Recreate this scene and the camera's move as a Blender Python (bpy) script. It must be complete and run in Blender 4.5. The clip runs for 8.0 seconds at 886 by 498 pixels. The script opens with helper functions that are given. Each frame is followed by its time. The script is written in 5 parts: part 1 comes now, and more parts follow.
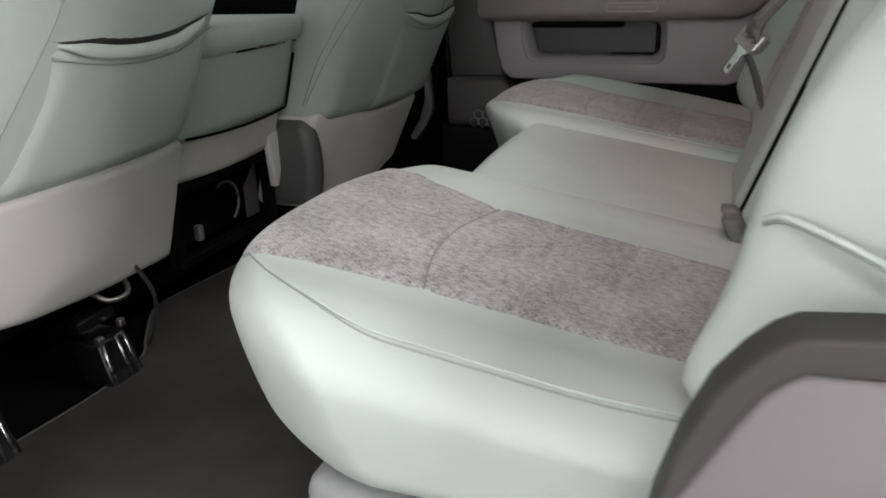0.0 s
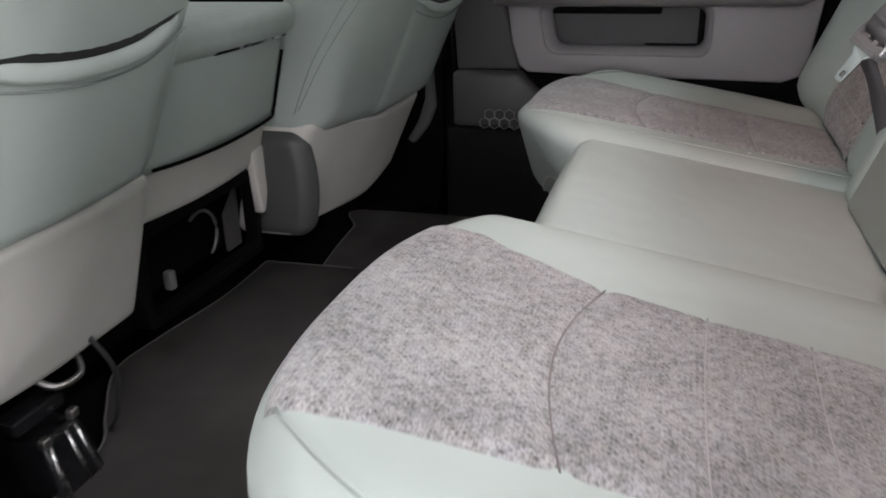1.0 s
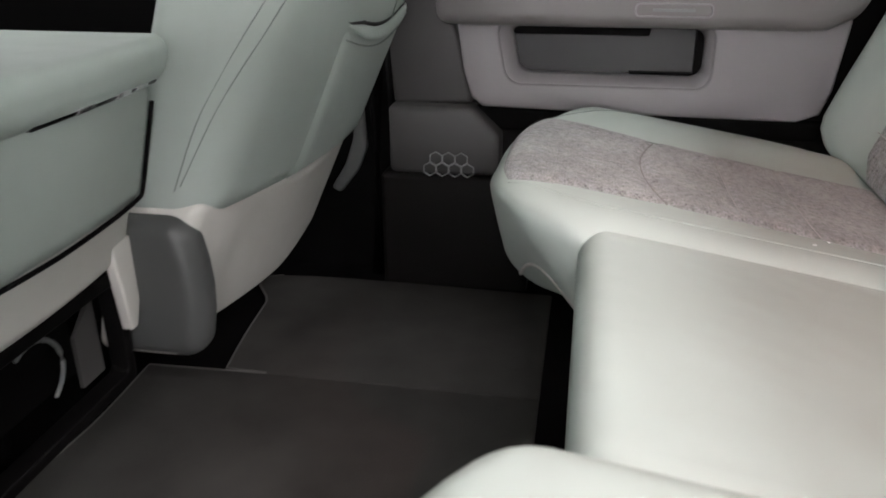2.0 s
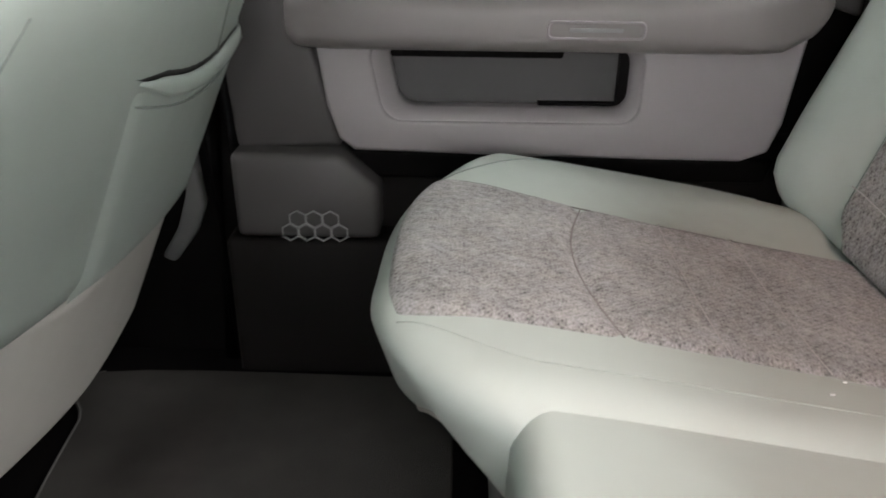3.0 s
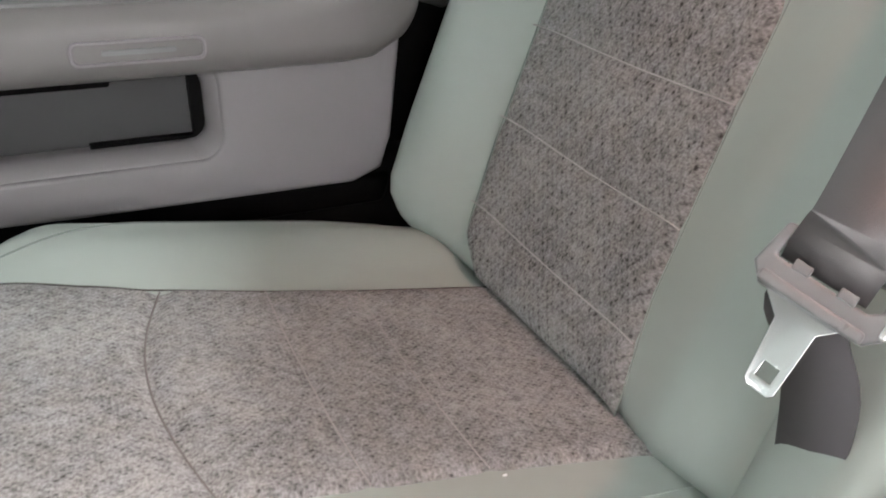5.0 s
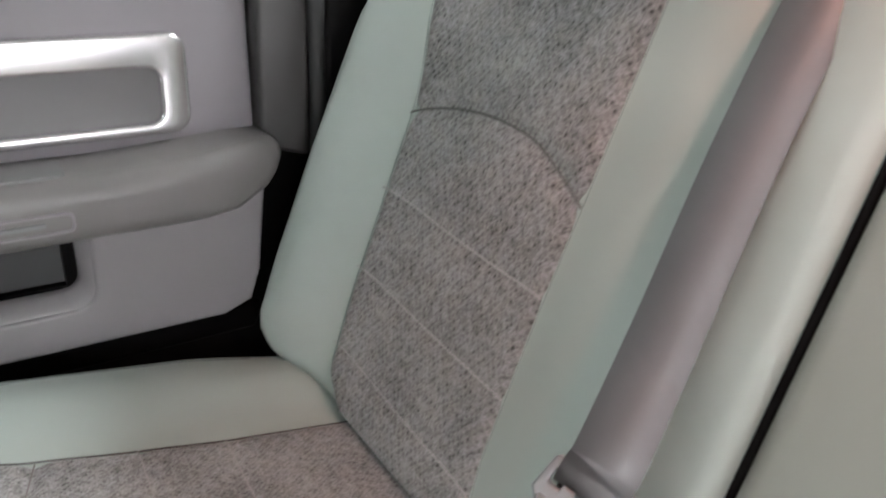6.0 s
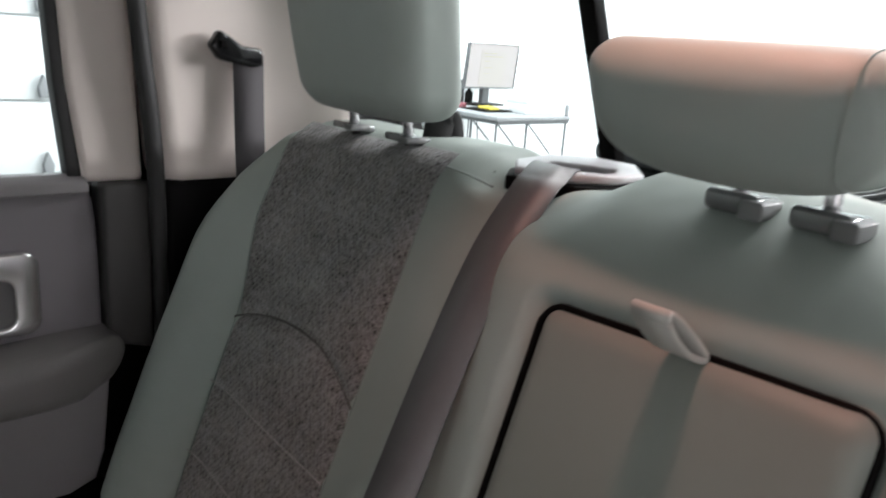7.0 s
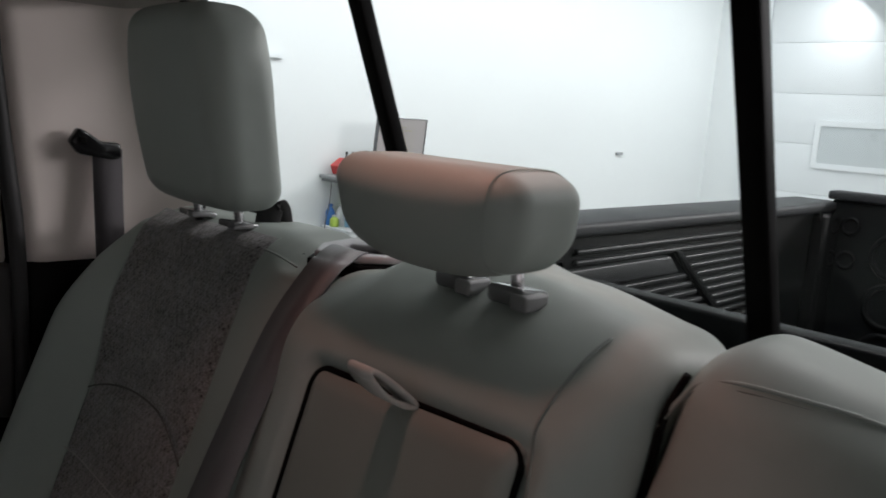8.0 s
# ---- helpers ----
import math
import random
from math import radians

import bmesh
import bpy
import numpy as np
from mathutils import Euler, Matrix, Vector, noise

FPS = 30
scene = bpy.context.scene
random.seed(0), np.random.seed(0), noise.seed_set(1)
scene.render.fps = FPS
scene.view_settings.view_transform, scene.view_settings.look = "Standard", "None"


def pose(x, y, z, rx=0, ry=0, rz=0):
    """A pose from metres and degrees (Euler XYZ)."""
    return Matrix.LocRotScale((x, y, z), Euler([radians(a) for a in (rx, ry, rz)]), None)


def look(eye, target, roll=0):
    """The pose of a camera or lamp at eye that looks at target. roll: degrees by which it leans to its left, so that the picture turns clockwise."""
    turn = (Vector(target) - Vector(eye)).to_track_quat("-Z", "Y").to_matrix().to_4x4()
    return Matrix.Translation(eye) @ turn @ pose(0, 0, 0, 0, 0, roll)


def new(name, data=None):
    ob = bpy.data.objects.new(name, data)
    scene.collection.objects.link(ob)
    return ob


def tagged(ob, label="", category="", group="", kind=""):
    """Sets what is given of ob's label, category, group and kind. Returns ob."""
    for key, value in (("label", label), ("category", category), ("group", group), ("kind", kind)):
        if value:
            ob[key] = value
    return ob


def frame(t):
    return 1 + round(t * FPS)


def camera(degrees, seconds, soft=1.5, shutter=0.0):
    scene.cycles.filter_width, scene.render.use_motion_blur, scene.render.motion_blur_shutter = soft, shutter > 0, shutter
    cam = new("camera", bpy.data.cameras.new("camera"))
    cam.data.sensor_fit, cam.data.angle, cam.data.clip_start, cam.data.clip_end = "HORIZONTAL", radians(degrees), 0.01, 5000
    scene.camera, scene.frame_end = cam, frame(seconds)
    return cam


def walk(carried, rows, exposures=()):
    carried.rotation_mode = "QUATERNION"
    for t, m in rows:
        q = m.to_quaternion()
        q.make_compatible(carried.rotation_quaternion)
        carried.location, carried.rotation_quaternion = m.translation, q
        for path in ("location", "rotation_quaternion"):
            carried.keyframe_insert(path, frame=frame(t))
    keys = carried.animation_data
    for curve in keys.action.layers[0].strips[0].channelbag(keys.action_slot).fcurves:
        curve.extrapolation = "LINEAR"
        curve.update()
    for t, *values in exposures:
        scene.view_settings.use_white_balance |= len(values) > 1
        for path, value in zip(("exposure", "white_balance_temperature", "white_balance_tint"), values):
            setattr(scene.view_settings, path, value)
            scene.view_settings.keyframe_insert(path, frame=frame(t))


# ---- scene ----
cam = camera(59.0, 8.0, soft=1.7, shutter=0.3)
PATH = [
    (0, (0.278, -1.318, 0.711), (-0.374, 0.444, 0.024), -1.8),
    (0.5, (0.146, -1.206, 0.715), (-0.495, 0.547, -0.001), -1.9),
    (1, (0.057, -1.053, 0.725), (-0.488, 0.717, -0.03), -1.4),
    (1.2, (0.024, -0.974, 0.729), (-0.472, 0.805, -0.038), -1.3),
    (2.3, (-0.137, -0.52, 0.752), (-0.388, 1.299, -0.042), -0.0),
    (2.5, (-0.147, -0.433, 0.764), (-0.332, 1.382, -0.055), -0.0),
    (2.7, (-0.149, -0.36, 0.766), (-0.274, 1.454, -0.067), 0.2),
    (3, (-0.147, -0.277, 0.77), (-0.18, 1.529, -0.089), 0.6),
    (3.5, (-0.121, -0.165, 0.765), (0.019, 1.635, -0.097), 0.6),
    (4, (-0.056, -0.1, 0.747), (0.348, 1.657, -0.12), 0.8),
    (4.2, (-0.043, -0.097, 0.741), (0.459, 1.628, -0.136), 1.3),
    (5.3, (-0.025, -0.059, 0.797), (0.817, 1.527, -0.083), 1.3),
    (5.5, (-0.011, -0.066, 0.828), (0.864, 1.506, -0.046), 1.6),
    (5.7, (0.001, -0.077, 0.865), (0.913, 1.48, 0.003), 2.0),
    (6, (-0.005, -0.105, 0.941), (1.004, 1.403, 0.1), 2.9),
    (6.5, (0.005, -0.199, 1.048), (1.137, 1.291, 0.341), 3.5),
    (7, (0.02, -0.299, 1.092), (1.256, 1.185, 0.572), 4.0),
    (7.5, (0.038, -0.399, 1.128), (1.353, 1.054, 0.73), 4.3),
    (8, (0.041, -0.503, 1.145), (1.421, 0.903, 0.8), 3.9),
]
walk(cam, [(t, look(eye, target, roll)) for t, eye, target, roll in PATH],
     exposures=[(0.0, -0.40, 6500, 10), (1.0, -0.11, 6350, 13), (2.4, 0.7, 6550, 10), (3.5, 0.64, 6600, 9), (4.2, 0.86, 6550, 9), (5.5, 0.95, 6350, 8), (6.0, 0.88, 6300, 8),
                (6.5, 0.35, 6250, 9), (7.0, -1.0, 6350, 9), (7.5, -1.8, 6450, 8), (8.0, -2.45, 6500, 13)])

# ---- light ----
# x: towards the tail of the truck, y: across to the passenger side, z: up. Cab floor at 0.03, workshop floor at -0.62.
GROUND = -0.62
world = bpy.data.worlds.new("workshop_air")
scene.world = world
world.use_nodes = True
world.node_tree.nodes["Background"].inputs[0].default_value = (0.85, 0.93, 1.0, 1)
world.node_tree.nodes["Background"].inputs[1].default_value = 0.02


def area_lamp(name, eye, target, sx, sy, watts, colour):
    data = bpy.data.lights.new(name, "AREA")
    data.shape, data.size, data.size_y, data.energy, data.color = "RECTANGLE", sx, sy, watts, colour
    ob = new(name, data)
    ob.matrix_world = look(eye, target)
    return ob


COOL = (1.0, 0.97, 0.975)
WASH = (0.94, 0.97, 1.0)
DOORSIDE = (1.0, 0.945, 0.975)
# lamps that wash the wall before the open door
area_lamp("tube_lamp", (-1.0, -4.4, 2.6), (-1.0, -6.0, 0.8), 3.6, 0.5, 430, DOORSIDE)
area_lamp("tube_lamp", (0.6, -2.6, 2.6), (0.6, -2.59, 0), 1.6, 0.4, 80, DOORSIDE)
area_lamp("tube_lamp", (-3.6, -4.2, 2.6), (-3.6, -4.19, 0), 3.0, 0.4, 60, DOORSIDE)
area_lamp("tube_lamp", (6.6, -2.8, 2.6), (2.6, -0.9, 0.4), 2.4, 0.6, 1250, COOL)
area_lamp("tube_lamp", (2.2, 0.1, 2.6), (2.2, 0.11, 0), 0.6, 1.8, 150, COOL)
# lamps that wash the overhead door and the side wall
area_lamp("tube_lamp", (7.4, 0.5, 2.6), (9.2, 0.5, 0.9), 0.5, 7.0, 580, WASH)
area_lamp("tube_lamp", (4.8, 2.7, 2.6), (4.8, 4.3, 0.9), 8.6, 0.5, 720, WASH)
area_lamp("tube_lamp", (-5.6, 0.0, 2.6), (-5.6, 0.01, 0), 1.0, 5.0, 160, COOL)
# the warm reading lamp under the headliner shines straight down
dome = bpy.data.lights.new("dome_lamp", "SPOT")
dome.energy, dome.color, dome.shadow_soft_size = 8.2, (1.0, 0.49, 0.40), 0.022
dome.spot_size, dome.spot_blend = radians(90), 0.45
dome_ob = new("dome_lamp", dome)
dome_ob.matrix_world = look((0.44, -0.015, 1.335), (0.44, -0.014, 0))

# ---- materials ----


def mat(name, base, rough=0.5, metal=0.0, vary=0.12, scale=6.0, grain=400.0, bump=0.1, spec=0.5, dist=0.0006, coat=0.0, wave=0.0):
    """A plain surface with broad unevenness of colour and gloss, and a fine relief."""
    m = bpy.data.materials.new(name)
    m.use_nodes = True
    nt = m.node_tree
    b = nt.nodes["Principled BSDF"]
    tc = nt.nodes.new("ShaderNodeTexCoord")
    n1 = nt.nodes.new("ShaderNodeTexNoise")
    n1.inputs["Scale"].default_value, n1.inputs["Detail"].default_value = scale, 4
    n2 = nt.nodes.new("ShaderNodeTexNoise")
    n2.inputs["Scale"].default_value, n2.inputs["Detail"].default_value = grain, 2
    nt.links.new(tc.outputs["Object"], n1.inputs["Vector"])
    nt.links.new(tc.outputs["Object"], n2.inputs["Vector"])
    mix = nt.nodes.new("ShaderNodeMix")
    mix.data_type = "RGBA"
    mix.inputs[6].default_value = (*[c * (1 - vary) for c in base], 1)
    mix.inputs[7].default_value = (*[min(1, c * (1 + vary)) for c in base], 1)
    nt.links.new(n1.outputs["Fac"], mix.inputs[0])
    nt.links.new(mix.outputs[2], b.inputs["Base Color"])
    mr = nt.nodes.new("ShaderNodeMapRange")
    mr.inputs["To Min"].default_value, mr.inputs["To Max"].default_value = max(0.02, rough - 0.08), min(1, rough + 0.08)
    nt.links.new(n1.outputs["Fac"], mr.inputs["Value"])
    nt.links.new(mr.outputs["Result"], b.inputs["Roughness"])
    b.inputs["Metallic"].default_value = metal
    b.inputs["Specular IOR Level"].default_value = spec
    b.inputs["Coat Weight"].default_value = coat
    if bump:
        bp = nt.nodes.new("ShaderNodeBump")
        bp.inputs["Strength"].default_value, bp.inputs["Distance"].default_value = bump, dist
        nt.links.new(n2.outputs["Fac"], bp.inputs["Height"])
        nt.links.new(bp.outputs["Normal"], b.inputs["Normal"])
        if wave:
            n3 = nt.nodes.new("ShaderNodeTexNoise")
            n3.inputs["Scale"].default_value, n3.inputs["Detail"].default_value = 9.0, 2
            nt.links.new(tc.outputs["Object"], n3.inputs["Vector"])
            bw = nt.nodes.new("ShaderNodeBump")
            bw.inputs["Strength"].default_value, bw.inputs["Distance"].default_value = 1.0, wave
            nt.links.new(n3.outputs["Fac"], bw.inputs["Height"])
            nt.links.new(bw.outputs["Normal"], bp.inputs["Normal"])
    return m


def cloth(name, light, dark, step_u, step_v, depth):
    """A coarse weave with staggered dark holes, mottled; it follows the UV map, which is in metres."""
    m = bpy.data.materials.new(name)
    m.use_nodes = True
    nt = m.node_tree
    b = nt.nodes["Principled BSDF"]

    def op(kind, a, c=None):
        node = nt.nodes.new("ShaderNodeMath")
        node.operation = kind
        for i, v in enumerate((a, c)):
            if v is None:
                continue
            if isinstance(v, (int, float)):
                node.inputs[i].default_value = v
            else:
                nt.links.new(v, node.inputs[i])
        return node.outputs[0]

    uv = nt.nodes.new("ShaderNodeUVMap")
    wob = nt.nodes.new("ShaderNodeTexNoise")
    wob.inputs["Scale"].default_value = 60
    nt.links.new(uv.outputs[0], wob.inputs["Vector"])
    add = nt.nodes.new("ShaderNodeVectorMath")
    add.operation = "MULTIPLY_ADD"
    add.inputs[1].default_value = (0.0024, 0.0024, 0)
    nt.links.new(wob.outputs["Color"], add.inputs[0])
    nt.links.new(uv.outputs[0], add.inputs[2])
    sep = nt.nodes.new("ShaderNodeSeparateXYZ")
    nt.links.new(add.outputs[0], sep.inputs[0])
    su = op("SINE", op("MULTIPLY", sep.outputs[0], 2 * math.pi / step_u))
    sv = op("SINE", op("MULTIPLY", sep.outputs[1], 2 * math.pi / step_v))
    weave = op("MULTIPLY", su, sv)
    speck = nt.nodes.new("ShaderNodeTexNoise")
    speck.inputs["Scale"].default_value, speck.inputs["Detail"].default_value = 130, 3
    stretch = nt.nodes.new("ShaderNodeVectorMath")
    stretch.operation = "MULTIPLY"
    stretch.inputs[1].default_value = (1.0, 0.8, 1.0)
    nt.links.new(uv.outputs[0], stretch.inputs[0])
    nt.links.new(stretch.outputs[0], speck.inputs["Vector"])
    broad = nt.nodes.new("ShaderNodeTexNoise")
    broad.inputs["Scale"].default_value, broad.inputs["Detail"].default_value = 14, 4
    nt.links.new(uv.outputs[0], broad.inputs["Vector"])
    fuzz = nt.nodes.new("ShaderNodeTexNoise")
    fuzz.inputs["Scale"].default_value, fuzz.inputs["Detail"].default_value = 420, 3
    nt.links.new(uv.outputs[0], fuzz.inputs["Vector"])
    dots = op("MULTIPLY", op("MAXIMUM", weave, 0.0), op("MAXIMUM", op("MULTIPLY", op("ADD", speck.outputs["Fac"], -0.28), 4.2), 0.0))
    s1 = op("MULTIPLY", op("ADD", speck.outputs["Fac"], -0.5), 1.7)
    s2 = op("MULTIPLY", op("ADD", broad.outputs["Fac"], -0.5), 1.2)
    s3 = op("MULTIPLY", op("ADD", fuzz.outputs["Fac"], -0.5), 2.5)
    total = op("ADD", op("ADD", op("MULTIPLY", dots, depth), s1), op("ADD", s2, s3))
    ramp = nt.nodes.new("ShaderNodeMapRange")
    ramp.inputs["From Min"].default_value, ramp.inputs["From Max"].default_value = -0.55, 1.05
    nt.links.new(total, ramp.inputs["Value"])
    tint = nt.nodes.new("ShaderNodeTexNoise")
    tint.inputs["Scale"].default_value, tint.inputs["Detail"].default_value = 45, 3
    nt.links.new(uv.outputs[0], tint.inputs["Vector"])
    tone = nt.nodes.new("ShaderNodeMix")
    tone.data_type = "RGBA"
    tone.inputs[6].default_value = (light[0] * 1.05, light[1] * 0.99, light[2] * 0.92, 1)
    tone.inputs[7].default_value = (light[0] * 0.95, light[1] * 0.98, light[2] * 1.10, 1)
    nt.links.new(tint.outputs["Fac"], tone.inputs[0])
    mix = nt.nodes.new("ShaderNodeMix")
    mix.data_type = "RGBA"
    nt.links.new(tone.outputs[2], mix.inputs[6])
    mix.inputs[7].default_value = (*dark, 1)
    nt.links.new(ramp.outputs["Result"], mix.inputs[0])
    nt.links.new(mix.outputs[2], b.inputs["Base Color"])
    b.inputs["Roughness"].default_value = 0.95
    b.inputs["Specular IOR Level"].default_value = 0.15
    b.inputs["Sheen Weight"].default_value = 0.25
    bp = nt.nodes.new("ShaderNodeBump")
    bp.inputs["Strength"].default_value, bp.inputs["Distance"].default_value = 0.5, 0.0008
    bp.invert = True
    nt.links.new(total, bp.inputs["Height"])
    nt.links.new(bp.outputs["Normal"], b.inputs["Normal"])
    return m


LEATHER = mat("grey_green_vinyl", (0.360, 0.406, 0.375), 0.56, vary=0.07, scale=5, grain=900, bump=0.18, dist=0.0004, wave=0.006)
TWEED = cloth("tweed", (0.352, 0.350, 0.337), (0.040, 0.039, 0.036), 0.0064, 0.0088, 0.42)
TWEEDB = cloth("backrest_tweed", (0.345, 0.343, 0.330), (0.034, 0.033, 0.030), 0.0086, 0.0118, 0.46)
SEAM = mat("seam_shadow_thread", (0.10, 0.095, 0.09), 0.8, bump=0)
SEAMG = mat("green_grey_thread_and_shade", (0.22, 0.25, 0.23), 0.7, bump=0)
SEAMB = mat("brown_thread", (0.155, 0.140, 0.134), 0.8, bump=0)
THREADC = mat("tweed_thread", (0.325, 0.305, 0.30), 0.8, bump=0)
THREAD = mat("pale_thread", (0.43, 0.405, 0.40), 0.8, bump=0)
SKIRT = mat("pale_vinyl", (0.52, 0.51, 0.475), 0.55, vary=0.08, grain=800, bump=0.15, wave=0.006)
DOORP = mat("warm_grey_plastic", (0.236, 0.221, 0.229), 0.42, vary=0.05, grain=1200, bump=0.15, dist=0.0003)
ARMG = mat("padded_door_vinyl", (0.165, 0.155, 0.152), 0.45, vary=0.06, scale=9, grain=1000, bump=0.2, dist=0.0004)
DOORD = mat("dark_grey_plastic", (0.15, 0.145, 0.145), 0.5, vary=0.08, grain=1200, bump=0.15, dist=0.0003)
ARMVINYL = mat("darker_grey_green_vinyl", (0.245, 0.258, 0.232), 0.5, vary=0.06, grain=900, bump=0.2, dist=0.0004)
SLEEVE = mat("glossy_grey_plastic", (0.24, 0.25, 0.25), 0.14, 0.4, vary=0.05, bump=0)
SEAL = mat("soft_dark_seal", (0.024, 0.023, 0.021), 0.7, vary=0.15, grain=900, bump=0.2)
PILLAR = mat("beige_plastic", (0.82, 0.74, 0.69), 0.5, vary=0.05, grain=1000, bump=0.12, dist=0.0003)
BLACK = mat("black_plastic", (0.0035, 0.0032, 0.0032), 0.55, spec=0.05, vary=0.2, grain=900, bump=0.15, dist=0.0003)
GLOSSB = mat("gloss_black", (0.008, 0.008, 0.009), 0.15, vary=0.1, bump=0)
RIBSTEEL = mat("bracket_and_glint_steel", (0.42, 0.41, 0.40), 0.28, 1.0, vary=0.2, scale=60, bump=0)
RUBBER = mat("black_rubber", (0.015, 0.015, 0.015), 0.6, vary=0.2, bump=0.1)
CARPET = mat("charcoal_carpet", (0.050, 0.048, 0.045), 0.98, vary=0.45, scale=9, grain=700, bump=0.9, spec=0.1, dist=0.003)
# near-black instead of charcoal: the shade under the seats is in this colour
UNDER = mat("shaded_floor_black", (0.004, 0.0036, 0.0037), 0.9, vary=0.3, scale=20, grain=600, bump=0.5, spec=0.03, dist=0.002)
BINDING = mat("edge_binding", (0.085, 0.082, 0.077), 0.9, vary=0.1, grain=900, bump=0.4)
CHROME = mat("satin_chrome", (0.86, 0.84, 0.86), 0.24, 1.0, vary=0.04, bump=0)
NEARTRIM = mat("worn_grey_plastic", (0.125, 0.114, 0.116), 0.5, vary=0.1, scale=9, grain=1100, bump=0.15, dist=0.0003)
SHIELDD = mat("dark_charcoal_plastic", (0.060, 0.062, 0.061), 0.45, vary=0.1, grain=1100, bump=0.15, dist=0.0003)
SHIELD = mat("charcoal_plastic", (0.105, 0.108, 0.106), 0.5, vary=0.1, grain=1100, bump=0.15, dist=0.0003)
STEEL = mat("zinc_steel", (0.36, 0.34, 0.33), 0.42, 1.0, vary=0.15, scale=40, bump=0.1)
TONGUE = mat("tongue_plastic", (0.19, 0.192, 0.197), 0.3, vary=0.08, scale=60, bump=0.05)
BLADE = mat("polished_steel", (0.72, 0.73, 0.74), 0.22, 1.0, vary=0.06, scale=40, bump=0)
BELT = mat("grey_webbing", (0.088, 0.083, 0.085), 0.42, spec=0.8, vary=0.06, scale=30, grain=1500, bump=0.5, dist=0.0005)
BELTD = mat("dark_webbing", (0.075, 0.07, 0.075), 0.8, vary=0.08, scale=30, grain=1500, bump=0.4, dist=0.0005)
PLATE = mat("pale_grey_plastic", (0.43, 0.425, 0.44), 0.4, vary=0.05, grain=1100, bump=0.08, dist=0.0003)
PILLARD = mat("dark_pillar_plastic", (0.046, 0.044, 0.043), 0.5, vary=0.1, scale=10, grain=1100, bump=0.15, dist=0.0003)
DOORU = mat("lilac_grey_plastic", (0.222, 0.206, 0.222), 0.5, vary=0.06, grain=1100, bump=0.15, dist=0.0003)
POCKD = mat("ribbed_dark_plastic", (0.032, 0.033, 0.033), 0.5, vary=0.12, grain=700, bump=0.3)
GREYP = mat("mid_grey_plastic", (0.19, 0.195, 0.195), 0.45, vary=0.08, grain=1100, bump=0.15, dist=0.0003)
HEAD = mat("headliner_cloth", (0.50, 0.48, 0.45), 0.95, vary=0.06, grain=1500, bump=0.3)
WHITEW = mat("white_painted_wall", (0.80, 0.83, 0.83), 0.7, vary=0.03, scale=1.5, grain=60, bump=0.05)
WHITED = mat("white_enamel", (0.74, 0.77, 0.78), 0.6, vary=0.02, bump=0.03)
WALLG = mat("pale_painted_wall", (0.74, 0.74, 0.74), 0.7, vary=0.05, scale=1.5, grain=60, bump=0.05)
CONC = mat("sealed_concrete", (0.33, 0.33, 0.32), 0.45, vary=0.2, scale=2.0, grain=120, bump=0.1)
LINER = mat("black_bedliner", (0.008, 0.009, 0.010), 0.40, spec=0.12, vary=0.25, scale=8, grain=500, bump=0.4, dist=0.001)
RAILM = mat("grey_rail_cap", (0.034, 0.037, 0.041), 0.5, vary=0.1, bump=0.15)
KICK = mat("scuffed_black_plastic", (0.0075, 0.0066, 0.0064), 0.6, spec=0.1, vary=0.25, scale=9, grain=700, bump=0.2, dist=0.0004)
# LINER's plastic in a lighter colour, for the highlights on ribs and flat panel
RIBM = mat("highlit_bedliner", (0.045, 0.048, 0.050), 0.40, vary=0.2, grain=500, bump=0.3)
PALEG = mat("frosted_pane", (0.52, 0.56, 0.57), 0.3, vary=0.04, bump=0)
TABLE = mat("bench_grey", (0.28, 0.29, 0.30), 0.5, vary=0.1, bump=0.05)
TABLED = mat("dark_bench_steel", (0.10, 0.105, 0.11), 0.45, vary=0.1, bump=0.05)


def glass_material():
    m = bpy.data.materials.new("tinted_glass")
    m.use_nodes = True
    nt = m.node_tree
    nt.nodes.remove(nt.nodes["Principled BSDF"])
    tr = nt.nodes.new("ShaderNodeBsdfTransparent")
    tr.inputs[0].default_value = (0.93, 0.95, 0.94, 1)
    gl = nt.nodes.new("ShaderNodeBsdfGlossy")
    gl.inputs["Roughness"].default_value = 0.02
    mx = nt.nodes.new("ShaderNodeMixShader")
    mx.inputs[0].default_value = 0.015
    nt.links.new(tr.outputs[0], mx.inputs[1])
    nt.links.new(gl.outputs[0], mx.inputs[2])
    nt.links.new(mx.outputs[0], nt.nodes["Material Output"].inputs[0])
    return m


GLASS = glass_material()


def screen_material(name, colour, glow):
    m = bpy.data.materials.new(name)
    m.use_nodes = True
    b = m.node_tree.nodes["Principled BSDF"]
    b.inputs["Base Color"].default_value = (0.05, 0.05, 0.05, 1)
    b.inputs["Emission Color"].default_value = (*colour, 1)
    b.inputs["Emission Strength"].default_value = glow * 5
    return m


SCREEN = screen_material("lit_screen", (0.62, 0.57, 0.57), 0.50)
PAGE = screen_material("lit_page", (0.62, 0.575, 0.54), 0.50)
PAGED = screen_material("lit_page_bar", (0.50, 0.46, 0.43), 0.45)

# ---- mesh helpers ----


def mesh_of(name, verts, faces, uvs=None, smooth=True):
    me = bpy.data.meshes.new(name)
    me.from_pydata([tuple(map(float, v)) for v in verts], [], faces)
    if uvs is not None:
        layer = me.uv_layers.new(name="UVMap")
        idx = np.empty(len(me.loops), dtype=np.int32)
        me.loops.foreach_get("vertex_index", idx)
        layer.data.foreach_set("uv", np.asarray(uvs, dtype=np.float32)[idx].ravel())
    if smooth:
        me.polygons.foreach_set("use_smooth", [True] * len(me.polygons))
    me.update()
    return me


